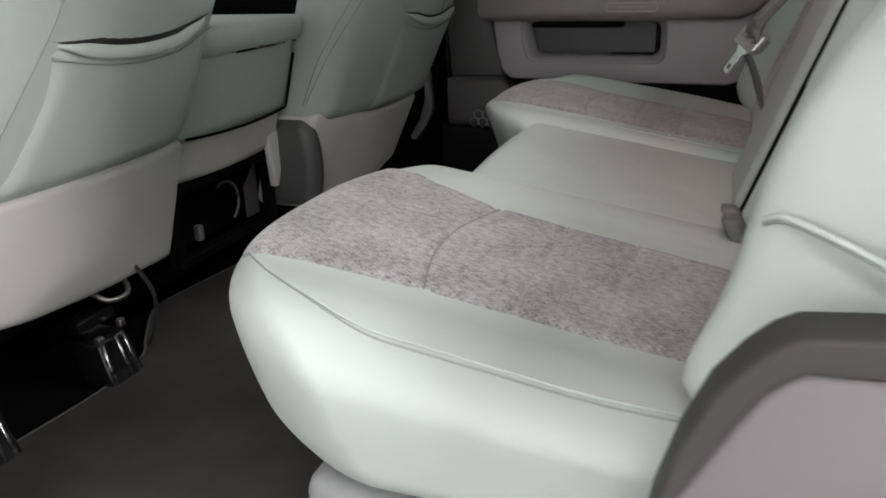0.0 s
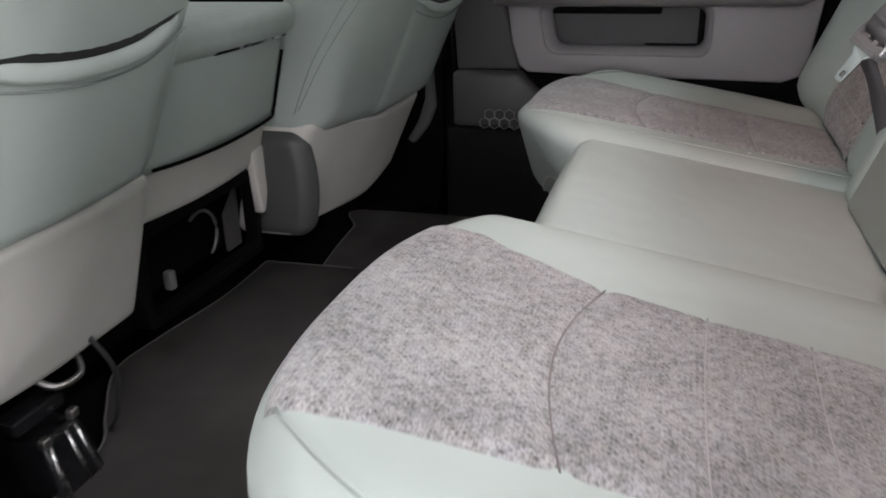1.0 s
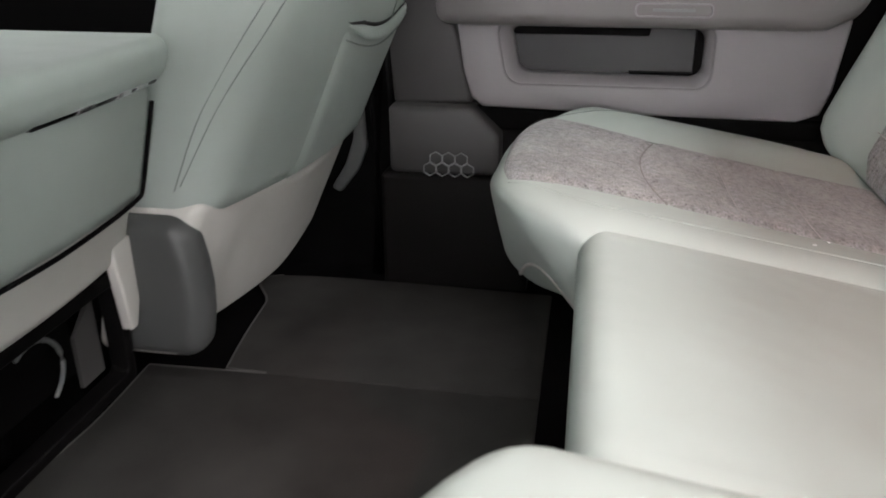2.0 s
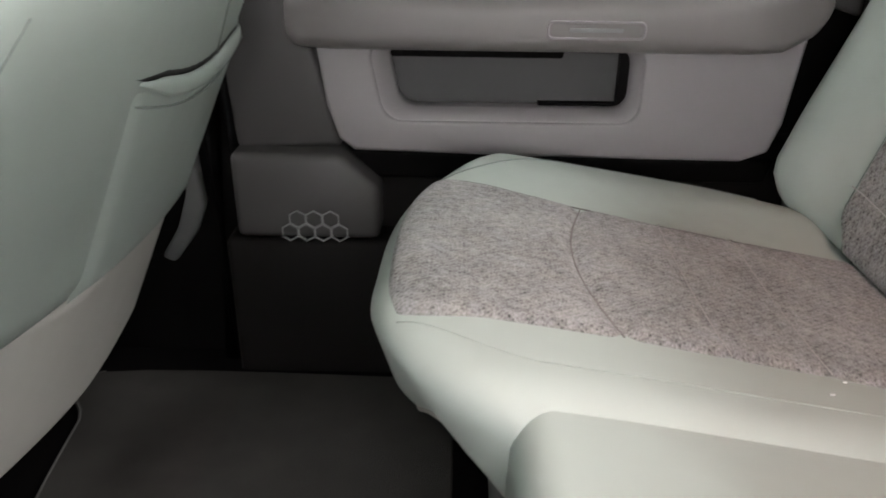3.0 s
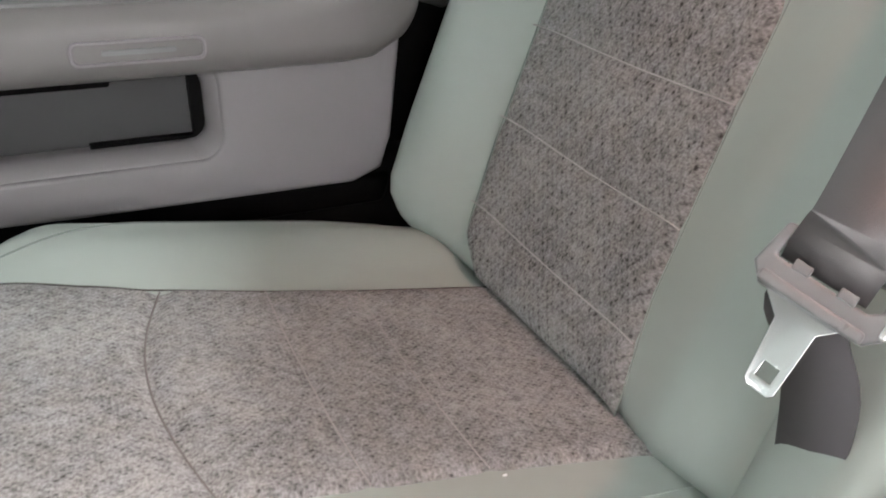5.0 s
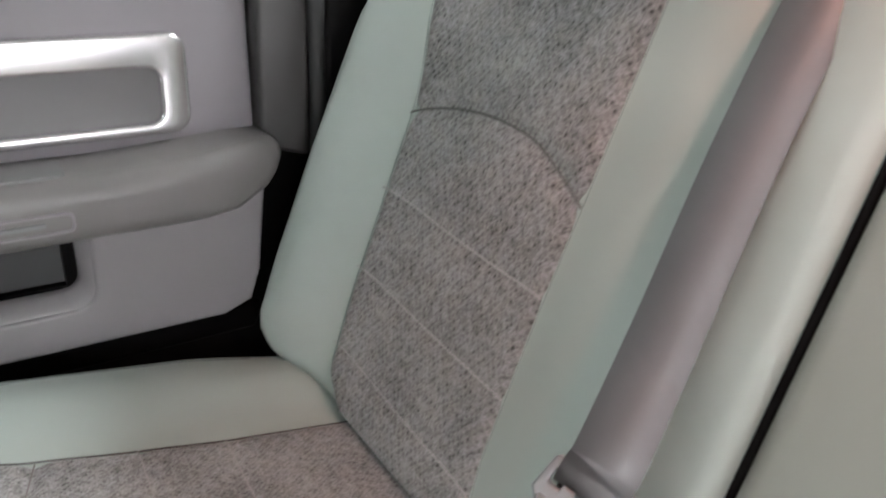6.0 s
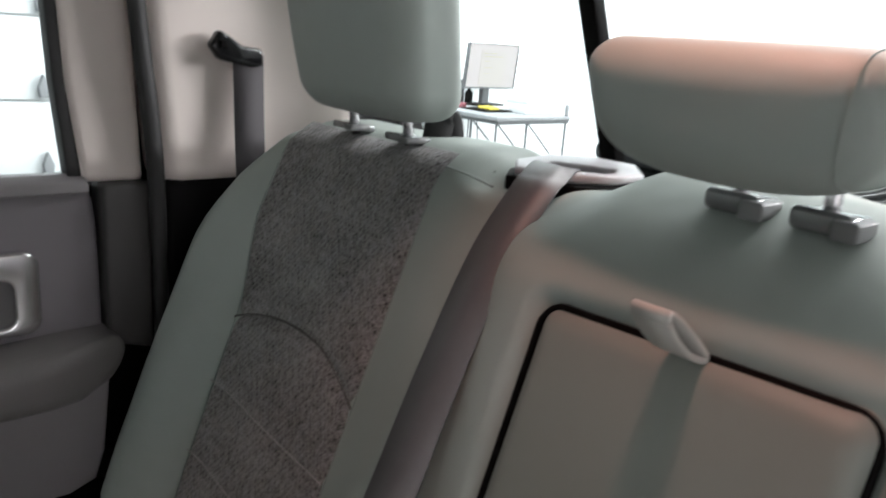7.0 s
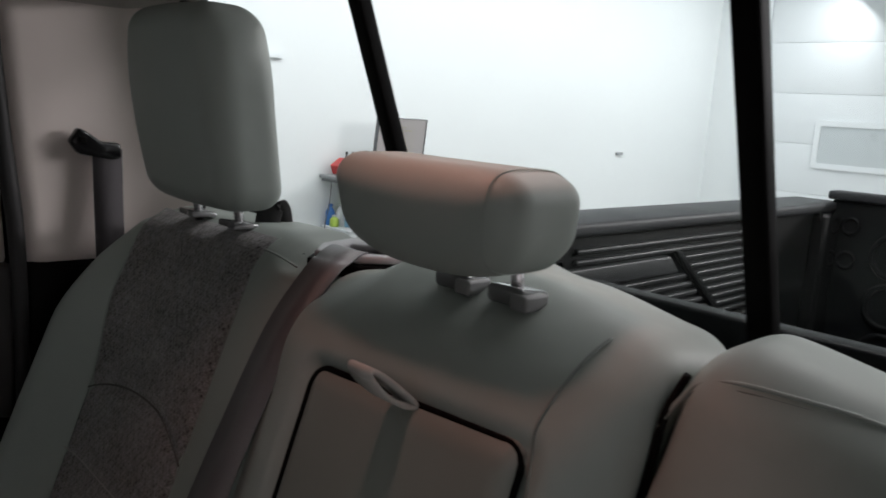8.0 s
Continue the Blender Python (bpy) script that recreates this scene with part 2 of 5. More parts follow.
def thing(name, at, label, category, group="", kind=""):
    ob = new(name)
    ob.empty_display_size = 0.05
    ob.location = at
    return tagged(ob, label, category, group, kind)


def hang(ob, parent):
    """Parent ob, whose mesh is in world coordinates, leaving it where it is."""
    p, off = parent, Matrix.Identity(4)
    while p is not None:
        off = Matrix.Translation(p.location) @ off
        p = p.parent
    ob.parent = parent
    if parent.data is None:
        ob.matrix_parent_inverse = off.inverted()
    return ob


def part(name, data, material, parent=None, label="", sharp=None):
    """data: a mesh or a pair of vertices and faces. Links it as one object under a thing or a part."""
    if isinstance(data, tuple):
        data = mesh_of(name, *data)
    data.materials.append(material)
    if sharp is not None:
        data.set_sharp_from_angle(angle=radians(sharp))
    ob = new(name, data)
    if parent is not None:
        hang(ob, parent)
    if label:
        tagged(ob, label)
    return ob


def axis_steps(h, r, n, k=4):
    core = np.linspace(-(h - r), h - r, n + 1)
    edge = h - r + r * np.tan(np.linspace(0, math.pi / 4, k + 1))[1:]
    return np.concatenate([-edge[::-1], core, edge])


def rbox(c, half, r, n=(2, 2, 2), fn=None, k=3):
    """A box with round edges; fn bends each point after that. Gives vertices and faces."""
    h = np.array(half, float)
    r = min(r, *(h * 0.999))
    ax = [axis_steps(h[i], r, n[i], k) for i in range(3)]
    verts, faces, seen = [], [], {}

    def vid(p):
        key = tuple(np.round(p, 7))
        if key not in seen:
            q = np.clip(p, -(h - r), h - r)
            dv = p - q
            ln = np.linalg.norm(dv)
            o = q + dv / ln * r if ln > 1e-9 else p
            o = o + np.array(c, float)
            verts.append(fn(o) if fn else o)
            seen[key] = len(verts) - 1
        return seen[key]

    for a in range(3):
        b1, b2 = (a + 1) % 3, (a + 2) % 3
        for s in (-1, 1):
            ids = []
            for u in ax[b1]:
                row = []
                for v in ax[b2]:
                    p = np.zeros(3)
                    p[a], p[b1], p[b2] = s * h[a], u, v
                    row.append(vid(p))
                ids.append(row)
            for i in range(len(ids) - 1):
                for j in range(len(ids[0]) - 1):
                    f = (ids[i][j], ids[i + 1][j], ids[i + 1][j + 1], ids[i][j + 1])
                    faces.append(f if s > 0 else f[::-1])
    return verts, faces


def tube(points, r, n=8, closed=False, flat=1.0):
    """A round cord along points."""
    pts = [Vector(p) for p in points]
    m = len(pts)
    verts, faces = [], []
    up = Vector((0, 0, 1))
    for i, p in enumerate(pts):
        a = pts[(i - 1) % m] if closed or i > 0 else p
        b = pts[(i + 1) % m] if closed or i < m - 1 else p
        d = (b - a).normalized()
        s = d.cross(up)
        s = s.normalized() if s.length > 1e-3 else d.cross(Vector((1, 0, 0))).normalized()
        w = s.cross(d).normalized()
        for k in range(n):
            t = 2 * math.pi * k / n
            verts.append(p + s * (r * math.cos(t)) + w * (r * flat * math.sin(t)))
    for i in range(m if closed else m - 1):
        for k in range(n):
            j = (i + 1) % m
            faces.append((i * n + k, i * n + (k + 1) % n, j * n + (k + 1) % n, j * n + k))
    if not closed:
        faces.append(tuple(range(n))[::-1])
        faces.append(tuple(range((m - 1) * n, m * n)))
    return verts, faces


def curve(points, n):
    """A smooth line (Catmull-Rom) through a few points."""
    p = [Vector(points[0])] + [Vector(q) for q in points] + [Vector(points[-1])]
    out = []
    for i in range(1, len(p) - 2):
        for k in range(n):
            t = k / n
            a, b, c, d = p[i - 1], p[i], p[i + 1], p[i + 2]
            out.append(0.5 * ((2 * b) + (c - a) * t + (2 * a - 5 * b + 4 * c - d) * t * t + (3 * b - a - 3 * c + d) * t ** 3))
    out.append(p[-2])
    return out


def slab(fn, nu, nv, thick, uv=None, edge=0.12, sink=0.004):
    """A padded sheet over fn(u, v) -> (point, normal), u and v from 0 to 1; its rim turns down to the surface."""
    verts, uvs, faces = [], [], []
    for i in range(nu + 1):
        for j in range(nv + 1):
            u, v = i / nu, j / nv
            p, nr = fn(u, v)
            e = min(u, 1 - u, v, 1 - v) / edge
            rise = thick * math.sqrt(max(0.0, 1 - (1 - min(1, e)) ** 2))
            verts.append(Vector(p) + Vector(nr) * (rise - sink))
            uvs.append(uv(u, v) if uv else (u, v))
    w = nv + 1
    for i in range(nu):
        for j in range(nv):
            faces.append((i * w + j, (i + 1) * w + j, (i + 1) * w + j + 1, i * w + j + 1))
    return verts, faces, uvs


def ribbon(points, side, width, thick, end=None):
    """A strap along points; side gives the way across it, turning to end on the way."""
    verts, faces = [], []
    pts = [Vector(p) for p in points]
    m = len(pts)
    for i, p in enumerate(pts):
        d = (pts[min(i + 1, m - 1)] - pts[max(i - 1, 0)]).normalized()
        s = Vector(side) if end is None else Vector(side).lerp(Vector(end), smooth((i / (m - 1) - 0.5) / 0.42))
        s = s - d * s.dot(d)
        s = s.normalized()
        nn = d.cross(s).normalized()
        for a, b in ((-1, -1), (1, -1), (1, 1), (-1, 1)):
            verts.append(p + s * (a * width / 2) + nn * (b * thick / 2))
    for i in range(m - 1):
        for k in range(4):
            a, b = i * 4 + k, i * 4 + (k + 1) % 4
            faces.append((a, b, b + 4, a + 4))
    faces += [(3, 2, 1, 0), tuple(range(4 * m - 4, 4 * m))]
    return verts, faces


def prism(outline, lo, hi, axis="y", bevel=0.0):
    """An outline of pairs drawn out along an axis. Pairs are (x, z) for y, (x, y) for z and (y, z) for x."""
    bm = bmesh.new()

    def at(p, s):
        return {"y": (p[0], s, p[1]), "z": (p[0], p[1], s), "x": (s, p[0], p[1])}[axis]

    a = [bm.verts.new(at(p, lo)) for p in outline]
    b = [bm.verts.new(at(p, hi)) for p in outline]
    n = len(outline)
    bm.faces.new(a)
    bm.faces.new(b[::-1])
    for i in range(n):
        bm.faces.new((a[i], b[i], b[(i + 1) % n], a[(i + 1) % n]))
    bmesh.ops.recalc_face_normals(bm, faces=bm.faces[:])
    if bevel:
        bmesh.ops.bevel(bm, geom=bm.edges[:], offset=bevel, segments=3, affect="EDGES", profile=0.5, clamp_overlap=True)
    me = bpy.data.meshes.new("prism")
    bm.to_mesh(me)
    bm.free()
    if bevel:
        me.polygons.foreach_set("use_smooth", [True] * len(me.polygons))
        me.set_sharp_from_angle(angle=radians(50))
    return me


def frame_mesh(outer, inner, lo, hi, axis="y", bevel=0.0):
    """A flat ring between two outlines of as many points, drawn out along an axis."""
    bm = bmesh.new()

    def at(p, s):
        return {"y": (p[0], s, p[1]), "z": (p[0], p[1], s), "x": (s, p[0], p[1])}[axis]

    n = len(outer)
    rings = [[bm.verts.new(at(p, s)) for p in o] for o, s in ((outer, lo), (outer, hi), (inner, hi), (inner, lo))]
    for k in range(4):
        for i in range(n):
            j = (i + 1) % n
            bm.faces.new((rings[k][i], rings[k][j], rings[(k + 1) % 4][j], rings[(k + 1) % 4][i]))
    bmesh.ops.recalc_face_normals(bm, faces=bm.faces[:])
    if bevel:
        ed = [e for e in bm.edges if e.calc_face_angle(0) > 1.0]
        bmesh.ops.bevel(bm, geom=ed, offset=bevel, segments=3, affect="EDGES", profile=0.5, clamp_overlap=True)
    me = bpy.data.meshes.new("ring")
    bm.to_mesh(me)
    bm.free()
    me.polygons.foreach_set("use_smooth", [True] * len(me.polygons))
    me.set_sharp_from_angle(angle=radians(45))
    return me


def round_rect(x0, z0, x1, z1, r, n=5, skew=0.0):
    """A rectangle with round corners, as pairs; skew leans its left side outwards at the top."""
    out = []
    for cx, cz, a in ((x1 - r, z1 - r, 0), (x0 + r, z1 - r, 90), (x0 + r, z0 + r, 180), (x1 - r, z0 + r, 270)):
        for k in range(n + 1):
            t = radians(a + 90 * k / n)
            x, z = cx + r * math.cos(t), cz + r * math.sin(t)
            if cx < (x0 + x1) / 2:
                x -= skew * (z - z0) / (z1 - z0)
            out.append((x, z))
    return out


def loft(rings):
    """A closed band through rings of as many points."""
    n = len(rings[0])
    verts = [p for ring in rings for p in ring]
    faces = [(i * n + k, i * n + (k + 1) % n, (i + 1) * n + (k + 1) % n, (i + 1) * n + k) for i in range(len(rings) - 1) for k in range(n)]
    return verts, faces


def smooth(t):
    t = min(1.0, max(0.0, t))
    return t * t * (3 - 2 * t)


def bumpy(t, c, w):
    return math.exp(-((t - c) / w) ** 2)


def lerp_table(table, t):
    if t <= table[0][0]:
        return table[0][1]
    for (a, va), (b, vb) in zip(table, table[1:]):
        if t <= b:
            return va + (vb - va) * smooth((t - a) / (b - a)) * 0.5 + (vb - va) * (t - a) / (b - a) * 0.5
    return table[-1][1]


def box(x0, y0, z0, x1, y1, z1, bevel=0.0):
    return prism([(x0, z0), (x1, z0), (x1, z1), (x0, z1)], y0, y1, "y", bevel)

# ---- the workshop round the truck ----


def structure(name, data, material, label, parent=None, category=""):
    ob = part(name, data, material, parent)
    return tagged(ob, label, category, kind="structure")


WX0, WX1, WY0, WY1, CEIL = -7.0, 9.2, -6.0, 4.3, 2.7
structure("ground", box(WX0, WY0, GROUND - 0.1, WX1, WY1, GROUND), CONC, "grey sealed concrete workshop floor")
structure("wall_east", box(WX0, WY1, GROUND, WX1, WY1 + 0.15, CEIL), WHITEW, "white painted workshop side wall")
structure("wall_west", box(WX0, WY0 - 0.15, GROUND, WX1, WY0, CEIL), WALLG, "plain pale workshop wall")
structure("wall_north", box(WX0 - 0.15, WY0, GROUND, WX0, WY1, CEIL), WALLG, "plain pale workshop end wall")
structure("workshop_ceiling", box(WX0, WY0, CEIL, WX1, WY1, CEIL + 0.1), WHITEW, "white workshop ceiling")
# the end wall behind the truck: a wall strip beside a sectional door
structure("wall_south", box(WX1, 3.75, GROUND, WX1 + 0.15, WY1, CEIL), WHITEW, "white wall beside the overhead door")
sect = thing("overhead_door", (WX1, 1.5, GROUND), "white sectional overhead door with frosted windows", "garage door")
for k in range(6):
    z0 = GROUND + 0.56 * k
    part("door_section", box(WX1 + 0.02, -6.0, z0 + 0.0015, WX1 + 0.09, 3.72, z0 + 0.5585, 0.003), WHITED, sect)
for y1 in (2.95, 1.75, 0.55):
    zc0, zc1 = 0.80, 1.33
    wf = part("window_frame", frame_mesh(round_rect(y1 - 1.0, zc0, y1 + 0.06, zc1, 0.03), round_rect(y1 - 0.94, zc0 + 0.06, y1, zc1 - 0.06, 0.02),
                                         WX1 - 0.02, WX1 + 0.03, "x"), WHITED, sect)
    part("pane", prism([(y1 - 0.94, zc0 + 0.06), (y1, zc0 + 0.06), (y1, zc1 - 0.06), (y1 - 0.94, zc1 - 0.06)], WX1 - 0.004, WX1 + 0.01, "x"), PALEG, wf)
jamb = structure("door_jamb", box(WX1 - 0.06, 3.68, GROUND, WX1 + 0.0, 3.80, CEIL), WHITED, "white overhead door jamb", category="trim")
# a side door's casing and small fittings on the side wall
structure("trim", box(2.90, WY1 - 0.03, GROUND, 2.96, WY1 - 0.002, 1.43), WHITED, "white side door casing", category="trim")
structure("trim", box(2.80, WY1 - 0.04, 1.43, 3.06, WY1 - 0.002, 1.465), WHITED, "white side door head casing", category="trim")
# slatted boards with hooks on the side wall, beside the cab
slat_wall = thing("slat_wall", (1.0, WY1, 0.5), "white slatted wall boards with dark grooves", "slat wall")
for k in range(6):
    part("board", box(-2.2, WY1 - 0.03, -0.225 + 0.43 * k, 2.1, WY1 - 0.004, 0.193 + 0.43 * k, 0.004), WHITED, slat_wall)
hook_mesh = prism([(-0.02, -0.05), (0.02, -0.05), (0.028, 0.0), (0.0, 0.07), (-0.028, 0.0)], -0.05, 0.0, "y", 0.006)
hook_mesh.materials.append(TABLE)
for hx, hz in ((1.02, 0.70), (1.02, 0.295), (1.03, 1.13), (1.25, 0.70), (1.26, 0.295), (1.24, 1.13), (0.70, 0.70), (0.72, 1.13)):
    hk = new("wall_hook", hook_mesh)
    hk.location = (hx, WY1 - 0.03, hz)
    tagged(hk, "small grey pointed hook on the slatted wall", "hook", "hooks on the slatted wall")

# ---- the cab shell ----
FLOOR = 0.03
structure("floor", box(-1.9, -0.86, FLOOR - 0.05, 0.80, 0.86, FLOOR), UNDER, "cab floor carpet, coloured near-black for the shade under the seats")
structure("ceiling", rbox((-0.27, 0, 1.40), (0.96, 0.86, 0.045), 0.04, (6, 6, 1), fn=lambda p: (p[0], p[1], p[2] - 0.10 * (abs(p[1]) / 0.86) ** 4)),
          HEAD, "pale cloth headliner of the cab")
structure("dash_wall", box(-2.0, -0.86, FLOOR, -1.65, 0.86, 0.86, 0.05), DOORD, "plain dark dashboard closing the cab")
# front door of the near side, shut, and the roof pillars
# unseen; closed over the window too, to keep light off the driver seat
structure("light_block_front_near", box(-1.7, -0.92, FLOOR - 0.1, -0.52, -0.86, 1.34, 0.02), DOORD, "plain shut front door panel", category="door")
structure("pillar_near", prism([(-0.62, 0.0), (-0.47, 0.0), (-0.47, 1.34), (-0.58, 1.34)], -0.90, -0.84, "y", 0.02), DOORD, "dark centre pillar of the cab", category="pillar")
structure("sill_near", box(-1.7, -0.95, -0.08, 0.6, -0.84, 0.045, 0.015), BLACK, "black door sill plate", category="sill")
structure("wall_front_far", box(-1.7, 0.87, FLOOR - 0.1, -0.58, 0.93, 0.86, 0.02), BLACK, "plain shut front door panel", category="door")

# rear bulkhead and rear window: the plane of the glass leans forward at the top


def glass_x(z):
    return 0.775 - 0.40 * (z - 1.0)


WZ0, WZ1 = 0.86, 1.30
structure("truck_frame", box(-1.9, -0.62, GROUND, 3.45, 0.62, -0.03, 0.02), BLACK, "black truck underbody", category="underbody")
structure("wall_rear", prism([(0.70, FLOOR), (0.80, FLOOR), (0.83, 0.81), (0.80, 0.83), (0.78, 0.81)], -0.86, 0.86, "y"), BLACK, "black rear bulkhead below the window")


def lean_bar(y0, y1, z0, z1, depth, name, material, parent, label=""):
    pr = [(glass_x(z0) - depth / 2, z0), (glass_x(z0) + depth / 2, z0), (glass_x(z1) + depth / 2, z1), (glass_x(z1) - depth / 2, z1)]
    return part(name, prism(pr, y0, y1, "y", 0.004 if depth > 0.01 else 0.0), material, parent, label)


rw = thing("rear_window", (0.78, 0.03, 0.9), "three-pane sliding rear window with black frames", "window", kind="structure")
for y0, y1 in ((0.300, 0.324), (-0.206, -0.180)):
    lean_bar(y0, y1, 0.86, 1.34, 0.024, "window_post", BLACK, rw, "black window divider")
for y0, y1 in ((-0.74, -0.206), (-0.180, 0.300), (0.324, 0.74)):
    pane = lean_bar(y0 - 0.001, y1 + 0.001, 0.868, 1.31, 0.004, "pane", GLASS, rw)
    pane.visible_shadow = False
lean_bar(-0.86, 0.86, 0.81, 0.868, 0.05, "window_frame", RUBBER, rw)
lean_bar(-0.86, 0.86, 1.31, 1.37, 0.05, "window_frame", RUBBER, rw)
lean_bar(0.735, 0.86, 0.868, 1.32, 0.05, "window_frame", RUBBER, rw)
lean_bar(-0.86, -0.735, 0.868, 1.32, 0.05, "window_frame", RUBBER, rw)

# far rear corner pillar, pale plastic, wrapping from the door opening to the glass
structure("pillar_far", rbox((0.575, 0.885, 1.10), (0.155, 0.05, 0.255), 0.035, (6, 2, 6),
          fn=lambda p: (p[0] - 0.10 * (p[2] - 0.85), p[1] - 0.05 * (p[2] - 0.85) - 0.06 * smooth((p[0] - 0.60) / 0.13), p[2])), PILLAR, "pale beige plastic corner pillar trim", category="pillar")
structure("pillar_base_far", box(0.425, 0.836, FLOOR, 0.72, 0.90, 0.862, 0.012), BLACK, "black lower corner trim behind the seat", category="pillar")
grab = part("coat_hook", tube(curve([(0.50, 0.825, 1.275), (0.495, 0.818, 1.262), (0.52, 0.817, 1.252), (0.545, 0.817, 1.256), (0.553, 0.823, 1.275)], 5), 0.0016, 6), TABLE)
tagged(grab, "faint wire-thin coat hook outline on the pillar", "hook")
structure("weatherstrip", tube(curve([(0.416, 0.842, FLOOR), (0.416, 0.842, 0.50), (0.413, 0.838, 0.86), (0.392, 0.829, 1.08), (0.364, 0.812, 1.36)], 6), 0.0115, 10, flat=1.2), RUBBER,
          "black rubber door seal", category="seal")
structure("trim_strip", prism([(0.338, 0.62), (0.404, 0.60), (0.407, 0.86), (0.338, 0.86)], 0.84, 0.90, "y", 0.008), PILLARD, "dark grey trim beside the door", category="trim")
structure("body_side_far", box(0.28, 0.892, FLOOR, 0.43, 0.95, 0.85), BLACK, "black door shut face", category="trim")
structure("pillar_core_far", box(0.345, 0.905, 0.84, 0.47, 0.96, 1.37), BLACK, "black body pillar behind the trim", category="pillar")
# near rear corner, beside the door opening: plastic trim with a black seal round it
seal_out = [(0.245, 0.05), (0.248, 0.34), (0.253, 0.374), (0.267, 0.425), (0.284, 0.465), (0.301, 0.488), (0.315, 0.502), (0.329, 0.510), (0.369, 0.514), (0.62, 0.515), (0.62, 0.04)]
seal_in = [(0.262, 0.06), (0.262, 0.34), (0.267, 0.385), (0.283, 0.416), (0.299, 0.447), (0.311, 0.468), (0.323, 0.480), (0.334, 0.487), (0.372, 0.489), (0.61, 0.490), (0.61, 0.05)]
structure("pillar_trim_near", prism(seal_in, -0.882, -0.80, "y", 0.006), NEARTRIM, "warm grey plastic trim beside the door opening", category="trim")
structure("seal_near", frame_mesh(seal_out, seal_in, -0.888, -0.845, "y", 0.008), SEAL, "soft dark door seal round the trim", category="seal")
structure("pillar_near_rear", prism([(0.415, 0.51), (0.78, 0.51), (0.78, 0.86), (0.66, 1.34), (0.375, 1.34)], -0.90, -0.83, "y", 0.02), PILLAR, "pale corner pillar trim", category="pillar")

# centre pillar of the far side with its stepped foot and the honeycomb grille
structure("pillar_far_upper", prism([(-0.475, 0.40), (-0.318, 0.405), (-0.345, 0.52), (-0.39, 0.66), (-0.41, 1.34), (-0.53, 1.34), (-0.50, 0.66)], 0.835, 0.90, "y", 0.010), PILLARD,
          "grey plastic centre pillar trim", category="pillar")
structure("pillar_far_foot", prism([(-0.48, 0.270), (-0.262, 0.270), (-0.262, 0.352), (-0.318, 0.405), (-0.48, 0.405)], 0.800, 0.90, "y", 0.012), PILLARD,
          "grey stepped pillar foot", category="pillar")
structure("kick_panel_far", box(-0.50, 0.80, FLOOR - 0.02, -0.20, 0.90, 0.268, 0.012), KICK, "black lower kick panel", category="trim")
structure("sill_far", box(-0.36, 0.86, FLOOR - 0.02, 0.45, 0.92, 0.42, 0.012), KICK, "black far door sill", category="sill")
# solid black block in the door gap, in place of its deep shade
structure("gap_shade_far", box(-0.60, 0.86, FLOOR, -0.47, 0.89, 1.3), BLACK, "black block standing for the shade beside the centre pillar", category="trim")
for xs, r in ((-0.520, 0.016), (-0.488, 0.009)):
    structure("pillar_seal", tube([(xs, 0.845, FLOOR), (xs + 0.005, 0.845, 0.45), (xs - 0.01, 0.845, 0.8), (xs - 0.03, 0.845, 1.3)], r, 10), GLOSSB, "glossy black rubber pillar seal", category="seal")
# added grey strip stands for light caught by the glossy sill and pillar trim
structure("lit_trim_far", prism([(-0.541, 0.42), (-0.533, 0.31), (-0.553, 0.262), (-0.592, 0.212), (-0.612, 0.222), (-0.580, 0.272), (-0.560, 0.33), (-0.557, 0.42)], 0.825, 0.850, "y", 0.007), SHIELD,
          "smooth grey strip standing for lit glossy trim at the pillar foot", category="trim")
hexa = thing("honeycomb_grille", (-0.35, 0.80, 0.27), "pale raised honeycomb pattern on the pillar foot", "grille")
S = 0.0140
for k, (i, j) in enumerate(((0, 0), (1, 0), (2, 0), (3, 0), (0, 1), (1, 1), (2, 1))):
    cx = -0.398 + (i + 0.5 * j) * S * 1.78
    cz = 0.282 + j * S * 1.55
    ring = [[(cx + rr * math.sin(radians(60 * q)), cz + rr * math.cos(radians(60 * q))) for q in range(6)] for rr in (S * 1.03, S * 0.90)]
    part("cell", frame_mesh(ring[0], ring[1], 0.7965, 0.801, "y"), GREYP, hexa)

# floor mats: raised carpet sheets with a wavy front edge along the seat rails
near_mat = [(-0.146, -0.80), (-0.70, -0.80), (-0.70, -0.61), (-0.685, -0.43), (-0.700, -0.30), (-0.750, -0.225), (-0.822, -0.11), (-0.822, 0.0), (-0.797, 0.20), (-0.802, 0.385)]
far_mat = [(-0.146, 0.775), (-0.712, 0.775), (-0.700, 0.65), (-0.688, 0.52), (-0.672, 0.404)]
for edge, inner_y, top, words in ((near_mat, 0.392, 0.014, "dark charcoal carpet mat over the floor hump"), (far_mat, 0.402, 0.009, "dark charcoal carpet mat before the far seat")):
    line = [(q.x, q.y) for q in curve([(a, b, 0) for a, b in edge], 6)] + [(-0.60, inner_y), (-0.146, inner_y)]
    fm = thing("floor_mat", (-0.45, edge[2][1], FLOOR), words, "floor mat", "floor mats")
    part("carpet", prism(line, FLOOR + 0.001, FLOOR + top, "z", 0.003), CARPET, fm)
    part("bound_edge", tube([(x, y, FLOOR + top - 0.002) for x, y in line[6:-1]], 0.0028, 6), BINDING, fm, "stitched edge binding")

# ---- far rear door ----
door = thing("rear_door", (0.0, 0.88, 0.40), "warm grey plastic rear door panel with armrest and pocket", "car door")
# lower panel with the pocket opening
OUT = [(-0.352, 0.575), (-0.338, 0.47), (-0.322, 0.42), (-0.300, 0.402), (-0.05, 0.396), (0.27, 0.393), (0.308, 0.408), (0.322, 0.45), (0.335, 0.575)]
POCK = round_rect(-0.232, 0.466, 0.098, 0.552, 0.022, 5, skew=0.018)


